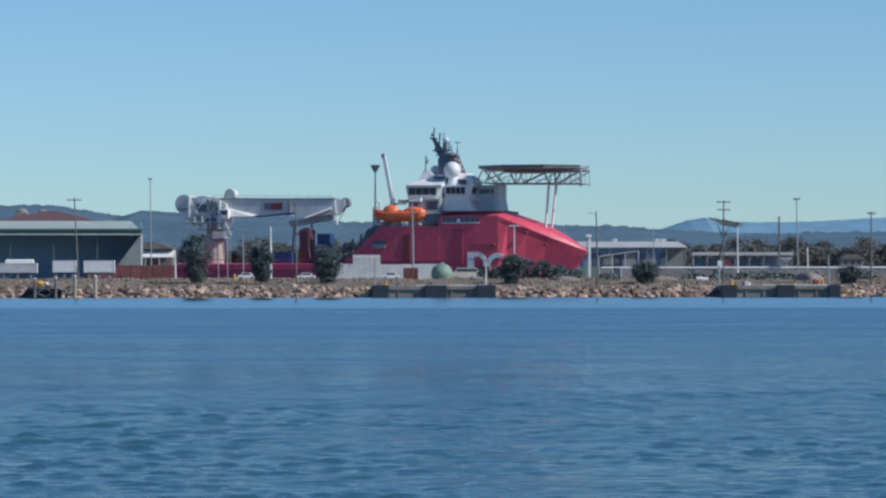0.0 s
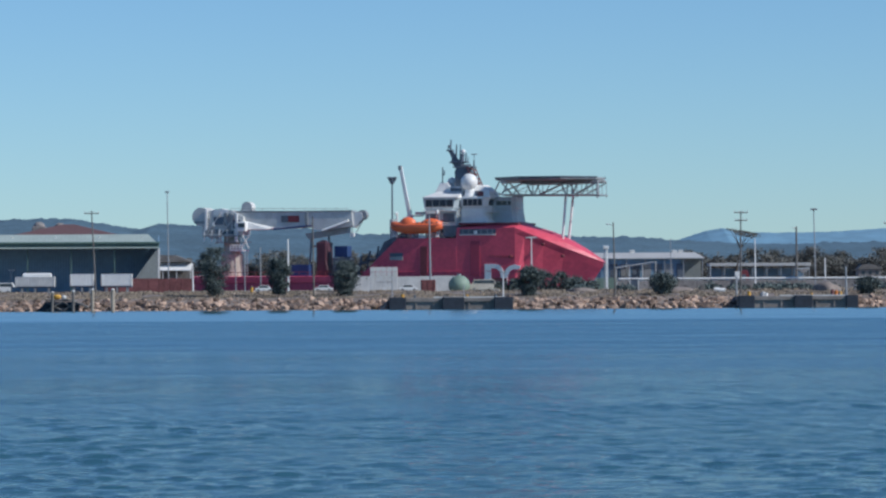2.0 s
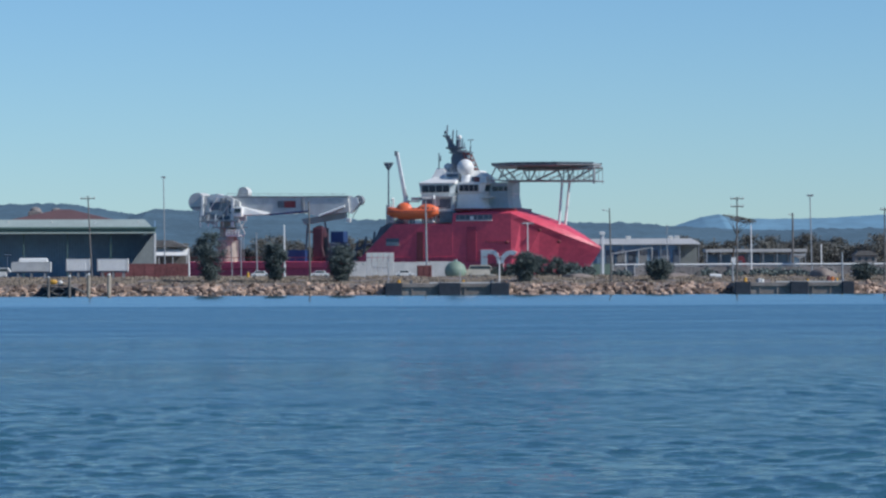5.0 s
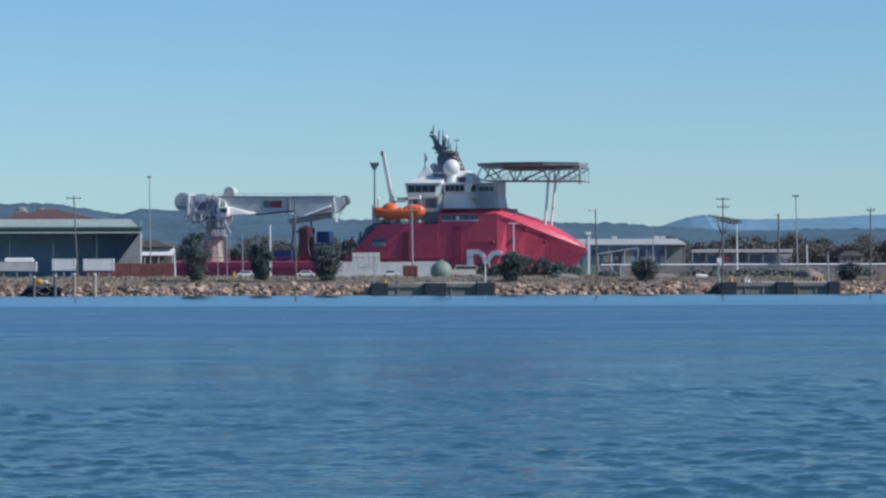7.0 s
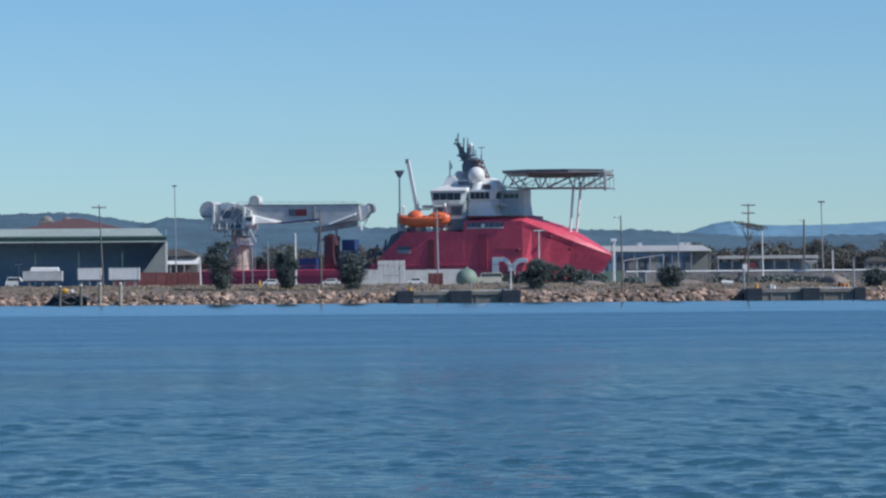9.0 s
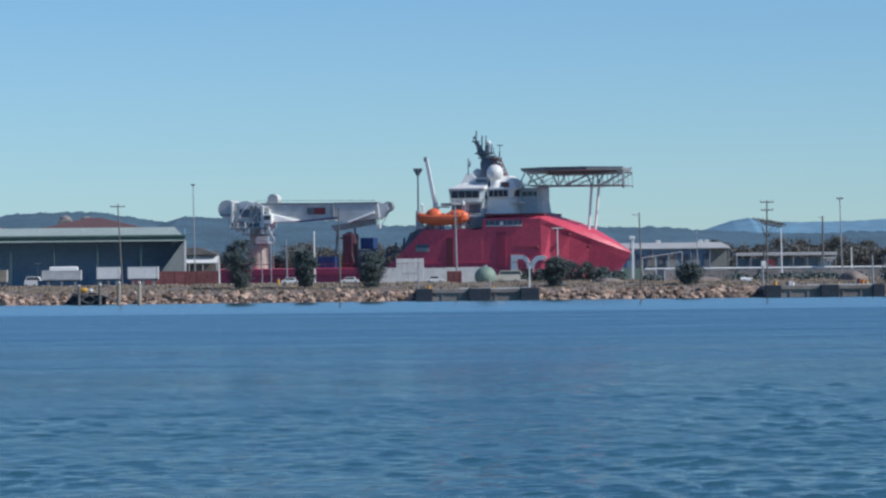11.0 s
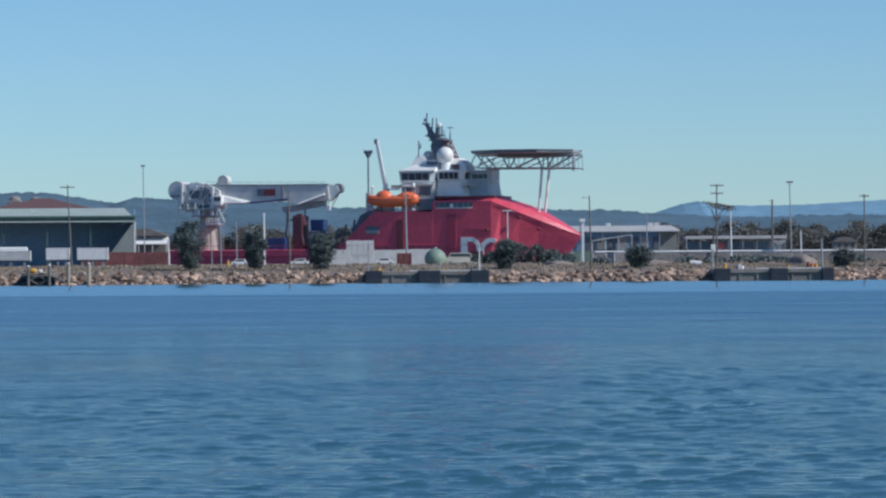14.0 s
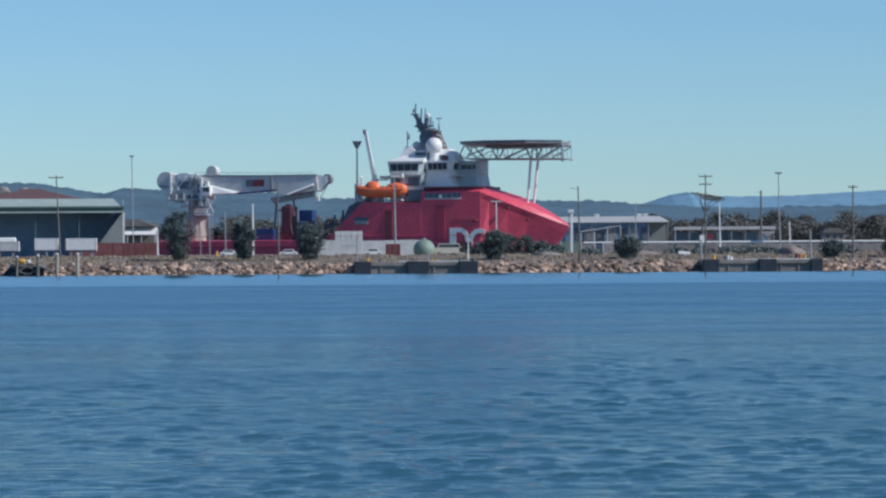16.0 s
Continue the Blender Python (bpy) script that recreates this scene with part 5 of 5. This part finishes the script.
def jetty():
    x0, x1 = -77.68, -63.72
    t = thing("old_jetty", pose(x0, 692.5, 0), "old dark timber jetty with leaning piles", "jetty")
    L = x1 - x0
    zt = 2.29
    for i in range(6):
        part("deck_plank", B(0.8, 6.31, 0.3 + i * 1.0, 1.2 + i * 1.0, zt - 0.35, zt - 0.02, bevel=0.03), TIMBER, t)
    part("waling", B(0.6, 6.53, 0.0, 0.35, zt - 1.0, zt - 0.45, bevel=0.04), BLACK, t)
    part("waling", B(0.6, 6.53, 0.05, 0.4, 0.1, 0.7, bevel=0.04), BLACK, t)
    part("apron", prism(bmesh.new(), [(-1.6, -0.5), (6.74, -0.5), (6.74, zt - 1.0), (3.04, zt - 0.5), (0.8, zt - 0.4)], 1.2, 5.8), BLACK, t, "black timber underdeck")
    part("ramp", prism(bmesh.new(), [(6.31, zt - 0.4), (8.70, zt - 1.3), (8.70, zt - 1.6), (6.31, zt - 0.8)], 0.8, 4.5), TIMBER, t)
    for px, top, r in ((-75.61, 3.60, 0.28), (-71.60, 3.80, 0.3), (-67.92, 4.11, 0.36), (-64.02, 4.09, 0.38)):
        p = part("mooring_post", beam(bmesh.new(), (px - x0, -0.3, -3), (px - x0 + 0.1, -0.3, top), r, r * 0.9, 10), PALETIMBER if r > 0.32 else TIMBER, t, "weathered timber pile")
        part("pile_cap", beam(bmesh.new(), (px - x0 + 0.1, -0.3, top), (px - x0 + 0.1, -0.3, top + 0.3), r * 1.05, r * 0.4, 10), DULLWHITE, p)
    for a, b in ((1.0, 4.0), (4.4, 6.4)):
        part("brace", beams([((a, -0.1, 0.2), (b, -0.1, zt - 0.5)), ((b, -0.1, 0.2), (a, -0.1, zt - 0.5))], 0.11), TIMBER, t)
    m = thing("mooring_float", pose(-74.62, 697.0, zt - 0.02), "yellow mooring buoy lying on the jetty", "buoy")
    part("float", ball(bmesh.new(), (-0.5, 0, 0.5), 0.9, 0.55, 0.5, 14), YELLOW, m, "", True)
    part("end_cap", ball(bmesh.new(), (0.8, 0, 0.4), 0.55, 0.45, 0.4, 12), DULLWHITE, m, "", True)


def orange_crane():
    """Orange harbour crane standing behind the shed."""
    D = 885.0
    x = -121.63
    t = thing("harbour_crane", pose(x, D, GROUND), "orange steel harbour crane behind the shed", "crane")
    z = lambda v: v - GROUND
    zt, zm, zb = z(24.51), z(21.06), z(17.31)
    part("machinery_house", prism(bmesh.new(), [(-5, zm - 2), (2.49, zm - 2), (2.35, zm + 1.0), (1.38, zt - 0.6), (0.55, zt), (-5, zt)], -3, 3), ORANGECRANE, t, "orange machinery house")
    part("raking_leg", beam(bmesh.new(), (0.28, -2.4, zm + 0.5), (6.08, -2.4, zb - 0.8), 0.75, n=10), ORANGECRANE, t, "pale orange raking leg")
    part("leg", beam(bmesh.new(), (4.15, -2.2, zb), (4.15, -2.2, -0.3), 0.6, n=10), ORANGECRANE, t)
    part("leg", beam(bmesh.new(), (-3, 2.2, zm - 1.8), (-3, 2.2, -0.3), 0.7, n=10), ORANGECRANE, t)
    part("leg", beam(bmesh.new(), (-3, -2.2, zm - 1.8), (-3, -2.2, -0.3), 0.7, n=10), ORANGECRANE, t)
    part("lower_body", prism(bmesh.new(), [(-5, zb - 2), (4.15, zb - 2), (2.77, zm - 1.5), (-5, zm - 1.5)], -2, 2), ORANGECRANE, t)
    light_mast(-122.39, 905.0, 30.59, "thin dark mast with a boxy head", 0.8, 0.18, material=DARK)


def small_hut():
    x, D = 72.86, 884.0
    t = thing("pump_hut", pose(x, D, GROUND), "small rounded red hut with dark doorway", "hut")
    h = 7.68 - GROUND
    w = 1.07
    part("shell", prism(bmesh.new(), [(-w, -0.2), (w, -0.2), (w, h * 0.7), (w * 0.6, h), (-w * 0.6, h), (-w, h * 0.7)], 0, 3), REDDARK, t)
    part("doorway", B(-w * 0.6, w * 0.2, -0.06, 0.05, h * 0.25, h * 0.75, bevel=0.02), DARK, t)
    s = thing("sign_board", pose(68.65, 855.0, GROUND), "plain white sign board on a post", "sign")
    part("board", B(-0.55, 0.55, -0.06, 0.06, 5.81 - GROUND, 7.28 - GROUND, bevel=0.03), WHITE, s)
    part("post", B(-0.1, 0.1, 0.06, 0.2, -0.3, 6.47 - GROUND), POLEGREY, s)


def white_tower():
    x, y = 34.75, 790.0
    t = thing("leading_mark", pose(x, y, GROUND), "slim white navigation column with a bright cap", "column")
    h = 12.21 - GROUND
    part("column", B(-0.1, 0.42, -0.25, 0.3, -0.3, h, bevel=0.05), WHITE, t)
    part("ladder_side", B(-0.45, -0.28, -0.15, 0.15, -0.3, h, bevel=0.03), POLEGREY, t)
    part("cap", B(-0.6, 0.62, -0.5, 0.5, h, h + 0.7, bevel=0.08), WHITE, t, "bright white cap box")


big_shed()
hip_house()
low_building()
long_shed()
carport()
funnel_canopy()
pipe_rail()
orange_crane()
panel_fence("rusty_fence", -75.29, -54.55, 795.0, 6.28 - GROUND, "dull rusty brown panel fence", RUST)
panel_fence("grey_fence", 41.13, 127.51, 872.0, 5.12 - GROUND, "stained grey panel fence under the pipeline", PANELGREY, 3.2, 0.03)
panel_fence("pale_wall", -20.76, 5.99, 800.0, 6.52 - GROUND, "pale grey precast panel wall", DULLWHITE, 3.0, 0.03)
block_stack()
plinth_pole()
tank()
white_tower()
small_hut()
wharf(-11.04, 13.06, ((-11.15, -7.88), (-0.90, 3.35), (9.13, 12.73)), "weathered concrete landing with black fenders")
wharf(56.03, 79.26, ((56.25, 59.30), (66.94, 70.43), (76.97, 79.26)), "weathered concrete landing with black fenders")
jetty()

# boxes and vehicles in the yard
box_unit(-79.10, -74.35, 760.0, 4.79, 7.16, "white ribbed steel box on stands")
box_unit(-72.57, -66.28, 760.0, 4.76, 7.13, "white ribbed steel box on stands")
box_unit(-90.62, -82.54, 760.0, 4.70, 6.60, "wide white steel box carrying a smaller one", DULLWHITE)
bx = thing("roof_unit", pose(-86.21, 760.3, 6.60 + 0.14), "white rounded cover on the steel box", "cover")
part("cover", loft(bmesh.new(), [[(-k * 2.95, 0.0 + o, z), (k * 2.95, 0.0 + o, z), (k * 2.95, 2.2 - o, z), (-k * 2.95, 2.2 - o, z)] for k, o, z in ((1, 0, 0), (1, 0, 0.5), (0.93, 0.25, 0.8))]), WHITE, bx)
box_unit(-101.22, -98.36, 762.0, 4.39, 6.77, "ochre steel box on stands", PALETIMBER)
vehicle("truck", -93.61, 765.0, 2.7, "small white box van parked in the yard", WHITE, (0.05, 0.95), 2.3, 0, True)
vehicle("car", -8.16, 766.0, 3.9, "white hatchback parked by the wall", WHITE, (0.3, 0.85), 1.5)
vehicle("car", -39.38, 780.0, 4.0, "white car parked before the red fence", WHITE, (0.3, 0.85), 1.45)
vehicle("car", -26.59, 780.0, 4.0, "white car parked before the red fence", WHITE, (0.3, 0.85), 1.45, 180)
vehicle("van", 7.46, 772.0, 5.2, "cream van parked on the yard", CREAM, (0.1, 0.9), 2.5, 0, True)
box_unit(5.80, 10.69, 745.0, GROUND - 0.05, 3.67, "low cream skip on the ground", CREAM, 2.2, False, "skip")
box_unit(32.98, 37.61, 800.0, GROUND - 0.05, 5.79, "dark green yard container", GREENTANK, 2.4, False)
box_unit(26.2, 29.3, 798.0, GROUND - 0.05, 5.9, "dull grey-green yard container among shrubs", PANELGREY, 2.4, False)
box_unit(9.6, 13.0, 781.0, GROUND - 0.05, 5.9, "dark maroon yard container behind the van", MAROON, 2.4, False)
box_unit(39.98, 41.83, 790.0, GROUND - 0.05, 5.52, "dark grey cabinet in the yard", DARK, 2.0, False, "cabinet")
for px, z1 in ((49.01, 4.34), (52.24, 4.33)):
    c = thing("gate_post", pose(px, 740.0, GROUND), "short thick timber post", "post", "yard posts")
    part("post", B(-0.5, 0.5, -0.3, 0.3, -0.3, z1 - GROUND, bevel=0.05), TIMBER, c)
for px, py in ((54.50, 730.0), (55.30, 727.0)):
    c = thing("white_drum", pose(px, py, gz(py)), "white plastic drum lying on the bank", "drum")
    part("body", beam(bmesh.new(), (-0.6, 0, 0.4), (0.6, 0, 0.4), 0.42, n=14), WHITE, c)
    part("lid", beam(bmesh.new(), (0.6, 0, 0.4), (0.68, 0, 0.4), 0.36, n=12), DULLWHITE, c)
for px, pz in ((-39.64, 1.2),):
    c = thing("marker_post", pose(px, 735.0, GROUND), "yellow marker drum on the grass", "drum")
    part("body", beam(bmesh.new(), (0, 0, -0.1), (0, 0, pz), 0.32, 0.28, 12), YELLOW, c)
    part("cap", beam(bmesh.new(), (0, 0, pz), (0, 0, pz + 0.2), 0.2, n=10), DARK, c)

def mound(x, y, w, d, h, seed):
    bm = bmesh.new()
    bmesh.ops.create_icosphere(bm, subdivisions=3, radius=1)
    for v in bm.verts:
        n = 1 + 0.22 * noise.noise(v.co * 1.7 + Vector((seed, 0, 0)))
        v.co = Vector((v.co.x * w * n, v.co.y * d * n, max(-0.2, v.co.z) * h * n))
    o = part("earth_mound", bm, LAND, None, "", True)
    o.matrix_basis = pose(x, y, gz(y) - 0.1)
    tagged(o, "low mound of bare brown earth", "earth mound")


mound(76.84, 732.0, 2.97, 4.0, 1.9, 1)
mound(27.19, 738.0, 3.46, 4.0, 0.8, 3)
mound(46.80, 738.0, 3.92, 4.0, 0.9, 5)
for px, y, h, m, lab in ((58.99, 706.0, 0.9, YELLOW, "yellow drum on the concrete landing"), (61.84, 707.0, 0.8, WHITE, "white drum on the concrete landing"), (62.30, 706.0, 0.6, WHITE, "white drum on the concrete landing"), (76.09, 707.0, 1.0, ORANGECRANE, "orange drum on the concrete landing"), (76.75, 706.0, 0.8, YELLOW, "yellow drum on the concrete landing"), (75.32, 707.0, 1.2, RUST, "rusty drum on the concrete landing"), (84.26, 745.0, 1.2, WHITE, "white drum beside a shrub"), (-8.64, 707.0, 0.7, YELLOW, "yellow drum on the concrete landing")):
    c = thing("drum", pose(px, y, 2.20 if y < 708 else gz(y)), lab, "drum", "drums on the landings" if y < 708 else "")
    part("body", beam(bmesh.new(), (0, 0, -0.02), (0, 0, h), 0.34, 0.33, 14), m, c)
    part("lid", beam(bmesh.new(), (0, 0, h), (0, 0, h + 0.06), 0.26, n=12), GREY, c)
cot = thing("cottage", pose(118.29, 1040.0, GROUND), "small pale cottage among the far trees", "house")
w, e = 6.50, 8.10 - GROUND
part("wall", B(0, w, 0, 6, -0.3, e, bevel=0.03), PANELGREY, cot)
part("roof", prism(bmesh.new(), [(-0.4, e), (w + 0.4, e), (w - 2, e + 1.3), (1.2, e + 1.3)], -0.6, 6.6), TIMBER, cot, "brown tiled roof")
for i in range(3):
    part("window", B(1.0 + i * 2.0, 1.9 + i * 2.0, -0.06, 0.04, e - 1.6, e - 0.6), GLASS, cot)

# poles and masts
utility_pole(-71.82, 740.0, 20.18, ((0.55, 1.5),), "weathered timber power pole with one crossarm", -0.81)
utility_pole(-26.17, 712.0, 18.36, (), "bare weathered grey timber pole", -0.22, 0.19)
utility_pole(33.13, 712.0, 16.80, (), "timber pole with a small lamp arm", -0.33, 0.19, -1.0)
utility_pole(58.15, 716.0, 19.00, ((0.35, 1.35), (1.9, 1.25)), "timber power pole with two crossarms", 0.11, 0.19)
utility_pole(87.22, 714.0, 16.74, ((0.4, 0.9),), "timber power pole with one crossarm", 0.0, 0.19)
utility_pole(87.51, 905.0, 18.48, (), "dark timber pole with a small lamp", 0.0, 0.34, -0.7)
utility_pole(99.94, 714.0, 16.24, ((0.4, 0.9),), "timber power pole with one crossarm", 0.0, 0.19)
light_mast(-67.66, 880.0, 27.51, "tall slim light mast with a small floodlight head", 0.5, 0.17, -0.28)
light_mast(81.60, 800.0, 20.99, "tall slim light mast with a round floodlight head", 0.9, 0.17, -0.38)
m = light_mast(-15.13, 1010.0, 34.42, "tall dark light mast with a splayed lamp platform", 1.7, 0.34, material=DARK)
part("head_brace", beams([((s * 0.1, 0, 29.3), (s * 1.0, 0, 30.9)) for s in (-1, -0.4, 0.4, 1)] + [((0, s * 0.2, 29.3), (0, s * 1.0, 30.9)) for s in (-1, 1)], 0.30), DARK, m)
for px, y, z1, r, lab in ((-34.58, 790.0, 14.70, 0.22, "tall white steel lamp post"), (74.21, 870.0, 15.17, 0.2, "tall white steel lamp post"), (93.16, 890.0, 10.59, 0.22, "tall white steel lamp post"), (-44.90, 770.0, 9.46, 0.12, "thin grey steel post in the yard"), (-42.97, 770.0, 14.02, 0.12, "thin grey steel post in the yard"), (-41.14, 800.0, 13.08, 0.16, "thin grey steel post in the yard"), (-10.66, 709.0, 6.39, 0.13, "pale steel pole on the landing"), (3.41, 709.0, 4.57, 0.12, "pale steel pole on the landing"), (78.30, 709.0, 7.94, 0.24, "thick pale steel post on the landing"), (56.81, 709.0, 6.14, 0.24, "thick pale steel post on the landing"), (-61.75, 880.0, 9.88, 0.22, "thick white steel post"), (64.19, 880.0, 8.72, 0.2, "thin grey steel post in the yard"), (54.57, 880.0, 15.36, 0.14, "thin grey steel post in the yard")):
    pole("post", px, y, z1, r, WHITE if "white" in lab else POLEGREY, lab, "post", -0.11)
for px, y, z1, half in ((18.75, 800.0, 14.98, 1.1), (11.10, 712.0, 7.32, 0.35)):
    t, h = pole("lamp_post", px, y, z1, 0.16, WHITE, "white lamp post with a short crossbar", "lamp post")
    bar = part("crossbar", B(-half, half, -0.1, 0.1, h - 0.15, h + 0.05, bevel=0.03), WHITE, t)
    for s in (-1, 1):
        part("lamp", B(s * half - 0.3, s * half + 0.3, -0.25, 0.15, h - 0.25, h - 0.05, bevel=0.05), POLEGREY, bar)
t, h = pole("lamp_post", -89.77, 745.0, 8.12, 0.1, DARK, "short dark lamp post", "lamp post")
part("lamp", B(-0.7, 0.7, -0.2, 0.2, h - 0.1, h + 0.15, bevel=0.05), DARK, t)

# ---- planting ----
TREES = ((-46.12, 12.24, 6.26, 0.10), (-33.25, 9.95, 4.70, 0.12), (-20.27, 9.35, 5.82, 0.05), (16.31, 8.09, 4.92, 0.06), (42.71, 6.53, 5.15, 0.04), (83.10, 5.48, 4.70, 0.02), (95.74, 5.77, 4.70, 0.02))
for i, (x, z1, w, c) in enumerate(TREES):
    tree(x, 716.0, gz(716) - 0.15, z1 - gz(716) + 0.3, w, "dark green tree growing at the head of the bank" if i < 4 else "low dark green tree at the head of the bank", 20 + i, LEAF, 0.24, 120, 70, c, group="trees along the bank", fan=0.6)
flat_tree = tree(75.2, 950.0, GROUND, 18.0 - GROUND + 0.3, 8.2, "leaning flat-topped tree with a bare trunk", 61, LEAFDRY, 0.30, 30, 26, 0.92, 0.3, fan=0.0)
flat_tree.matrix_basis = pose(75.2, 950.0, GROUND, 0, 11, 0)
# hedge and trees before the bow
for i, (px, z1, w) in enumerate(((14.63, 5.87, 3.2), (21.05, 7.29, 4.4), (24.32, 7.40, 4.4), (27.59, 6.06, 4.4), (11.60, 5.15, 3.6), (30.98, 5.32, 3.6))):
    tree(px, 775.0, GROUND - 0.1, z1 - GROUND, w, "dark shrub in the yard before the ship", 80 + i, LEAF, 0.25, 60, 50, 0.0, group="yard shrubs")
# belt of trees behind the right-hand yard and behind the crane
rng = random.Random(7)
protos = [tree(95.51 + 14 * i, 1080.0, GROUND, hh, ww, "olive-green bushy tree in a far belt", 90 + i, LEAFDRY, 0.40, 60, 46, 0.03, group="far belt of trees") for i, (hh, ww) in enumerate(((9.5, 9.0), (11.5, 10.0), (8.0, 9.0), (10.5, 7.5)))]
belt = [(82.67, 1100), (79.63, 1130), (88.55, 1120), (94.70, 1110), (108.32, 1090), (105.17, 1120), (115.33, 1100), (118.29, 1080), (125.64, 1100), (127.82, 1075), (134.72, 1090), (140.68, 1090), (144.45, 1080), (152.60, 1090), (159.41, 1090), (131.99, 1140), (123.27, 1150), (110.69, 1150),
        (-58.63, 1060), (-54.49, 1060), (-49.87, 1050), (-46.64, 1070), (-42.07, 1060), (-37.27, 1065), (-32.96, 1060), (-28.82, 1060), (-25.29, 1065), (-21.36, 1060), (-17.39, 1070), (-27.93, 1090), (-23.16, 1090), (-71.88, 1060), (-77.57, 1070), (-81.75, 1070)]
belt += [(74 + 4.6 * i, 1165 + (i * 7) % 23) for i in range(20)] + [(-64 + 5.5 * i, 1105 + (i * 5) % 17) for i in range(9)]
for i, (x, y) in enumerate(belt):
    copy_thing(protos[(i * 3 + i // 4) % 4], pose(x + rng.uniform(-1.5, 1.5), y, GROUND - rng.uniform(0.0, 1.6), 0, 0, rng.uniform(0, 360)))
copses = [(rng.uniform(-260, 330), rng.uniform(1180, 1500), GROUND, rng.uniform(5, 10), rng.uniform(6, 11)) for _ in range(240)]
scrub("far_woods", "distant dark green woods below the hills", copses, LEAFDRY, 0.9, 31, 60)
scrub("yard_scrub", "low dry scrub and weeds across the yard", [(rng.uniform(-100, 110), 735 + 60 * rng.random(), GROUND, rng.uniform(0.8, 2.2), rng.uniform(0.2, 0.6)) for _ in range(300)], GRASS, 0.16, 32, 40)
scrub("dry_grass", "straw-coloured dry grass along the bank top", [(rng.uniform(-104, 112), y, gz(y), rng.uniform(0.8, 2.0), rng.uniform(0.15, 0.5)) for y in [705.5 + 30 * rng.random() for _ in range(900)]], GRASS, 0.12, 33, 40)
scrub("dark_scrub", "dark low bushes in the yard", [(x, 745, GROUND, 2.4, 2.0) for x in (65.28, 67.26, 69.36, 73.08, 60.04, 78.67, 87.98, 89.73, 54.22, 28.03, 36.76)], LEAF, 0.22, 34, 320)
bank()

def motions():
    # the ruffled surface drifts slowly with the wind
    walk(water, [(0, pose(0, 0, 0)), (16, pose(-15, -4, 0))])


motions()
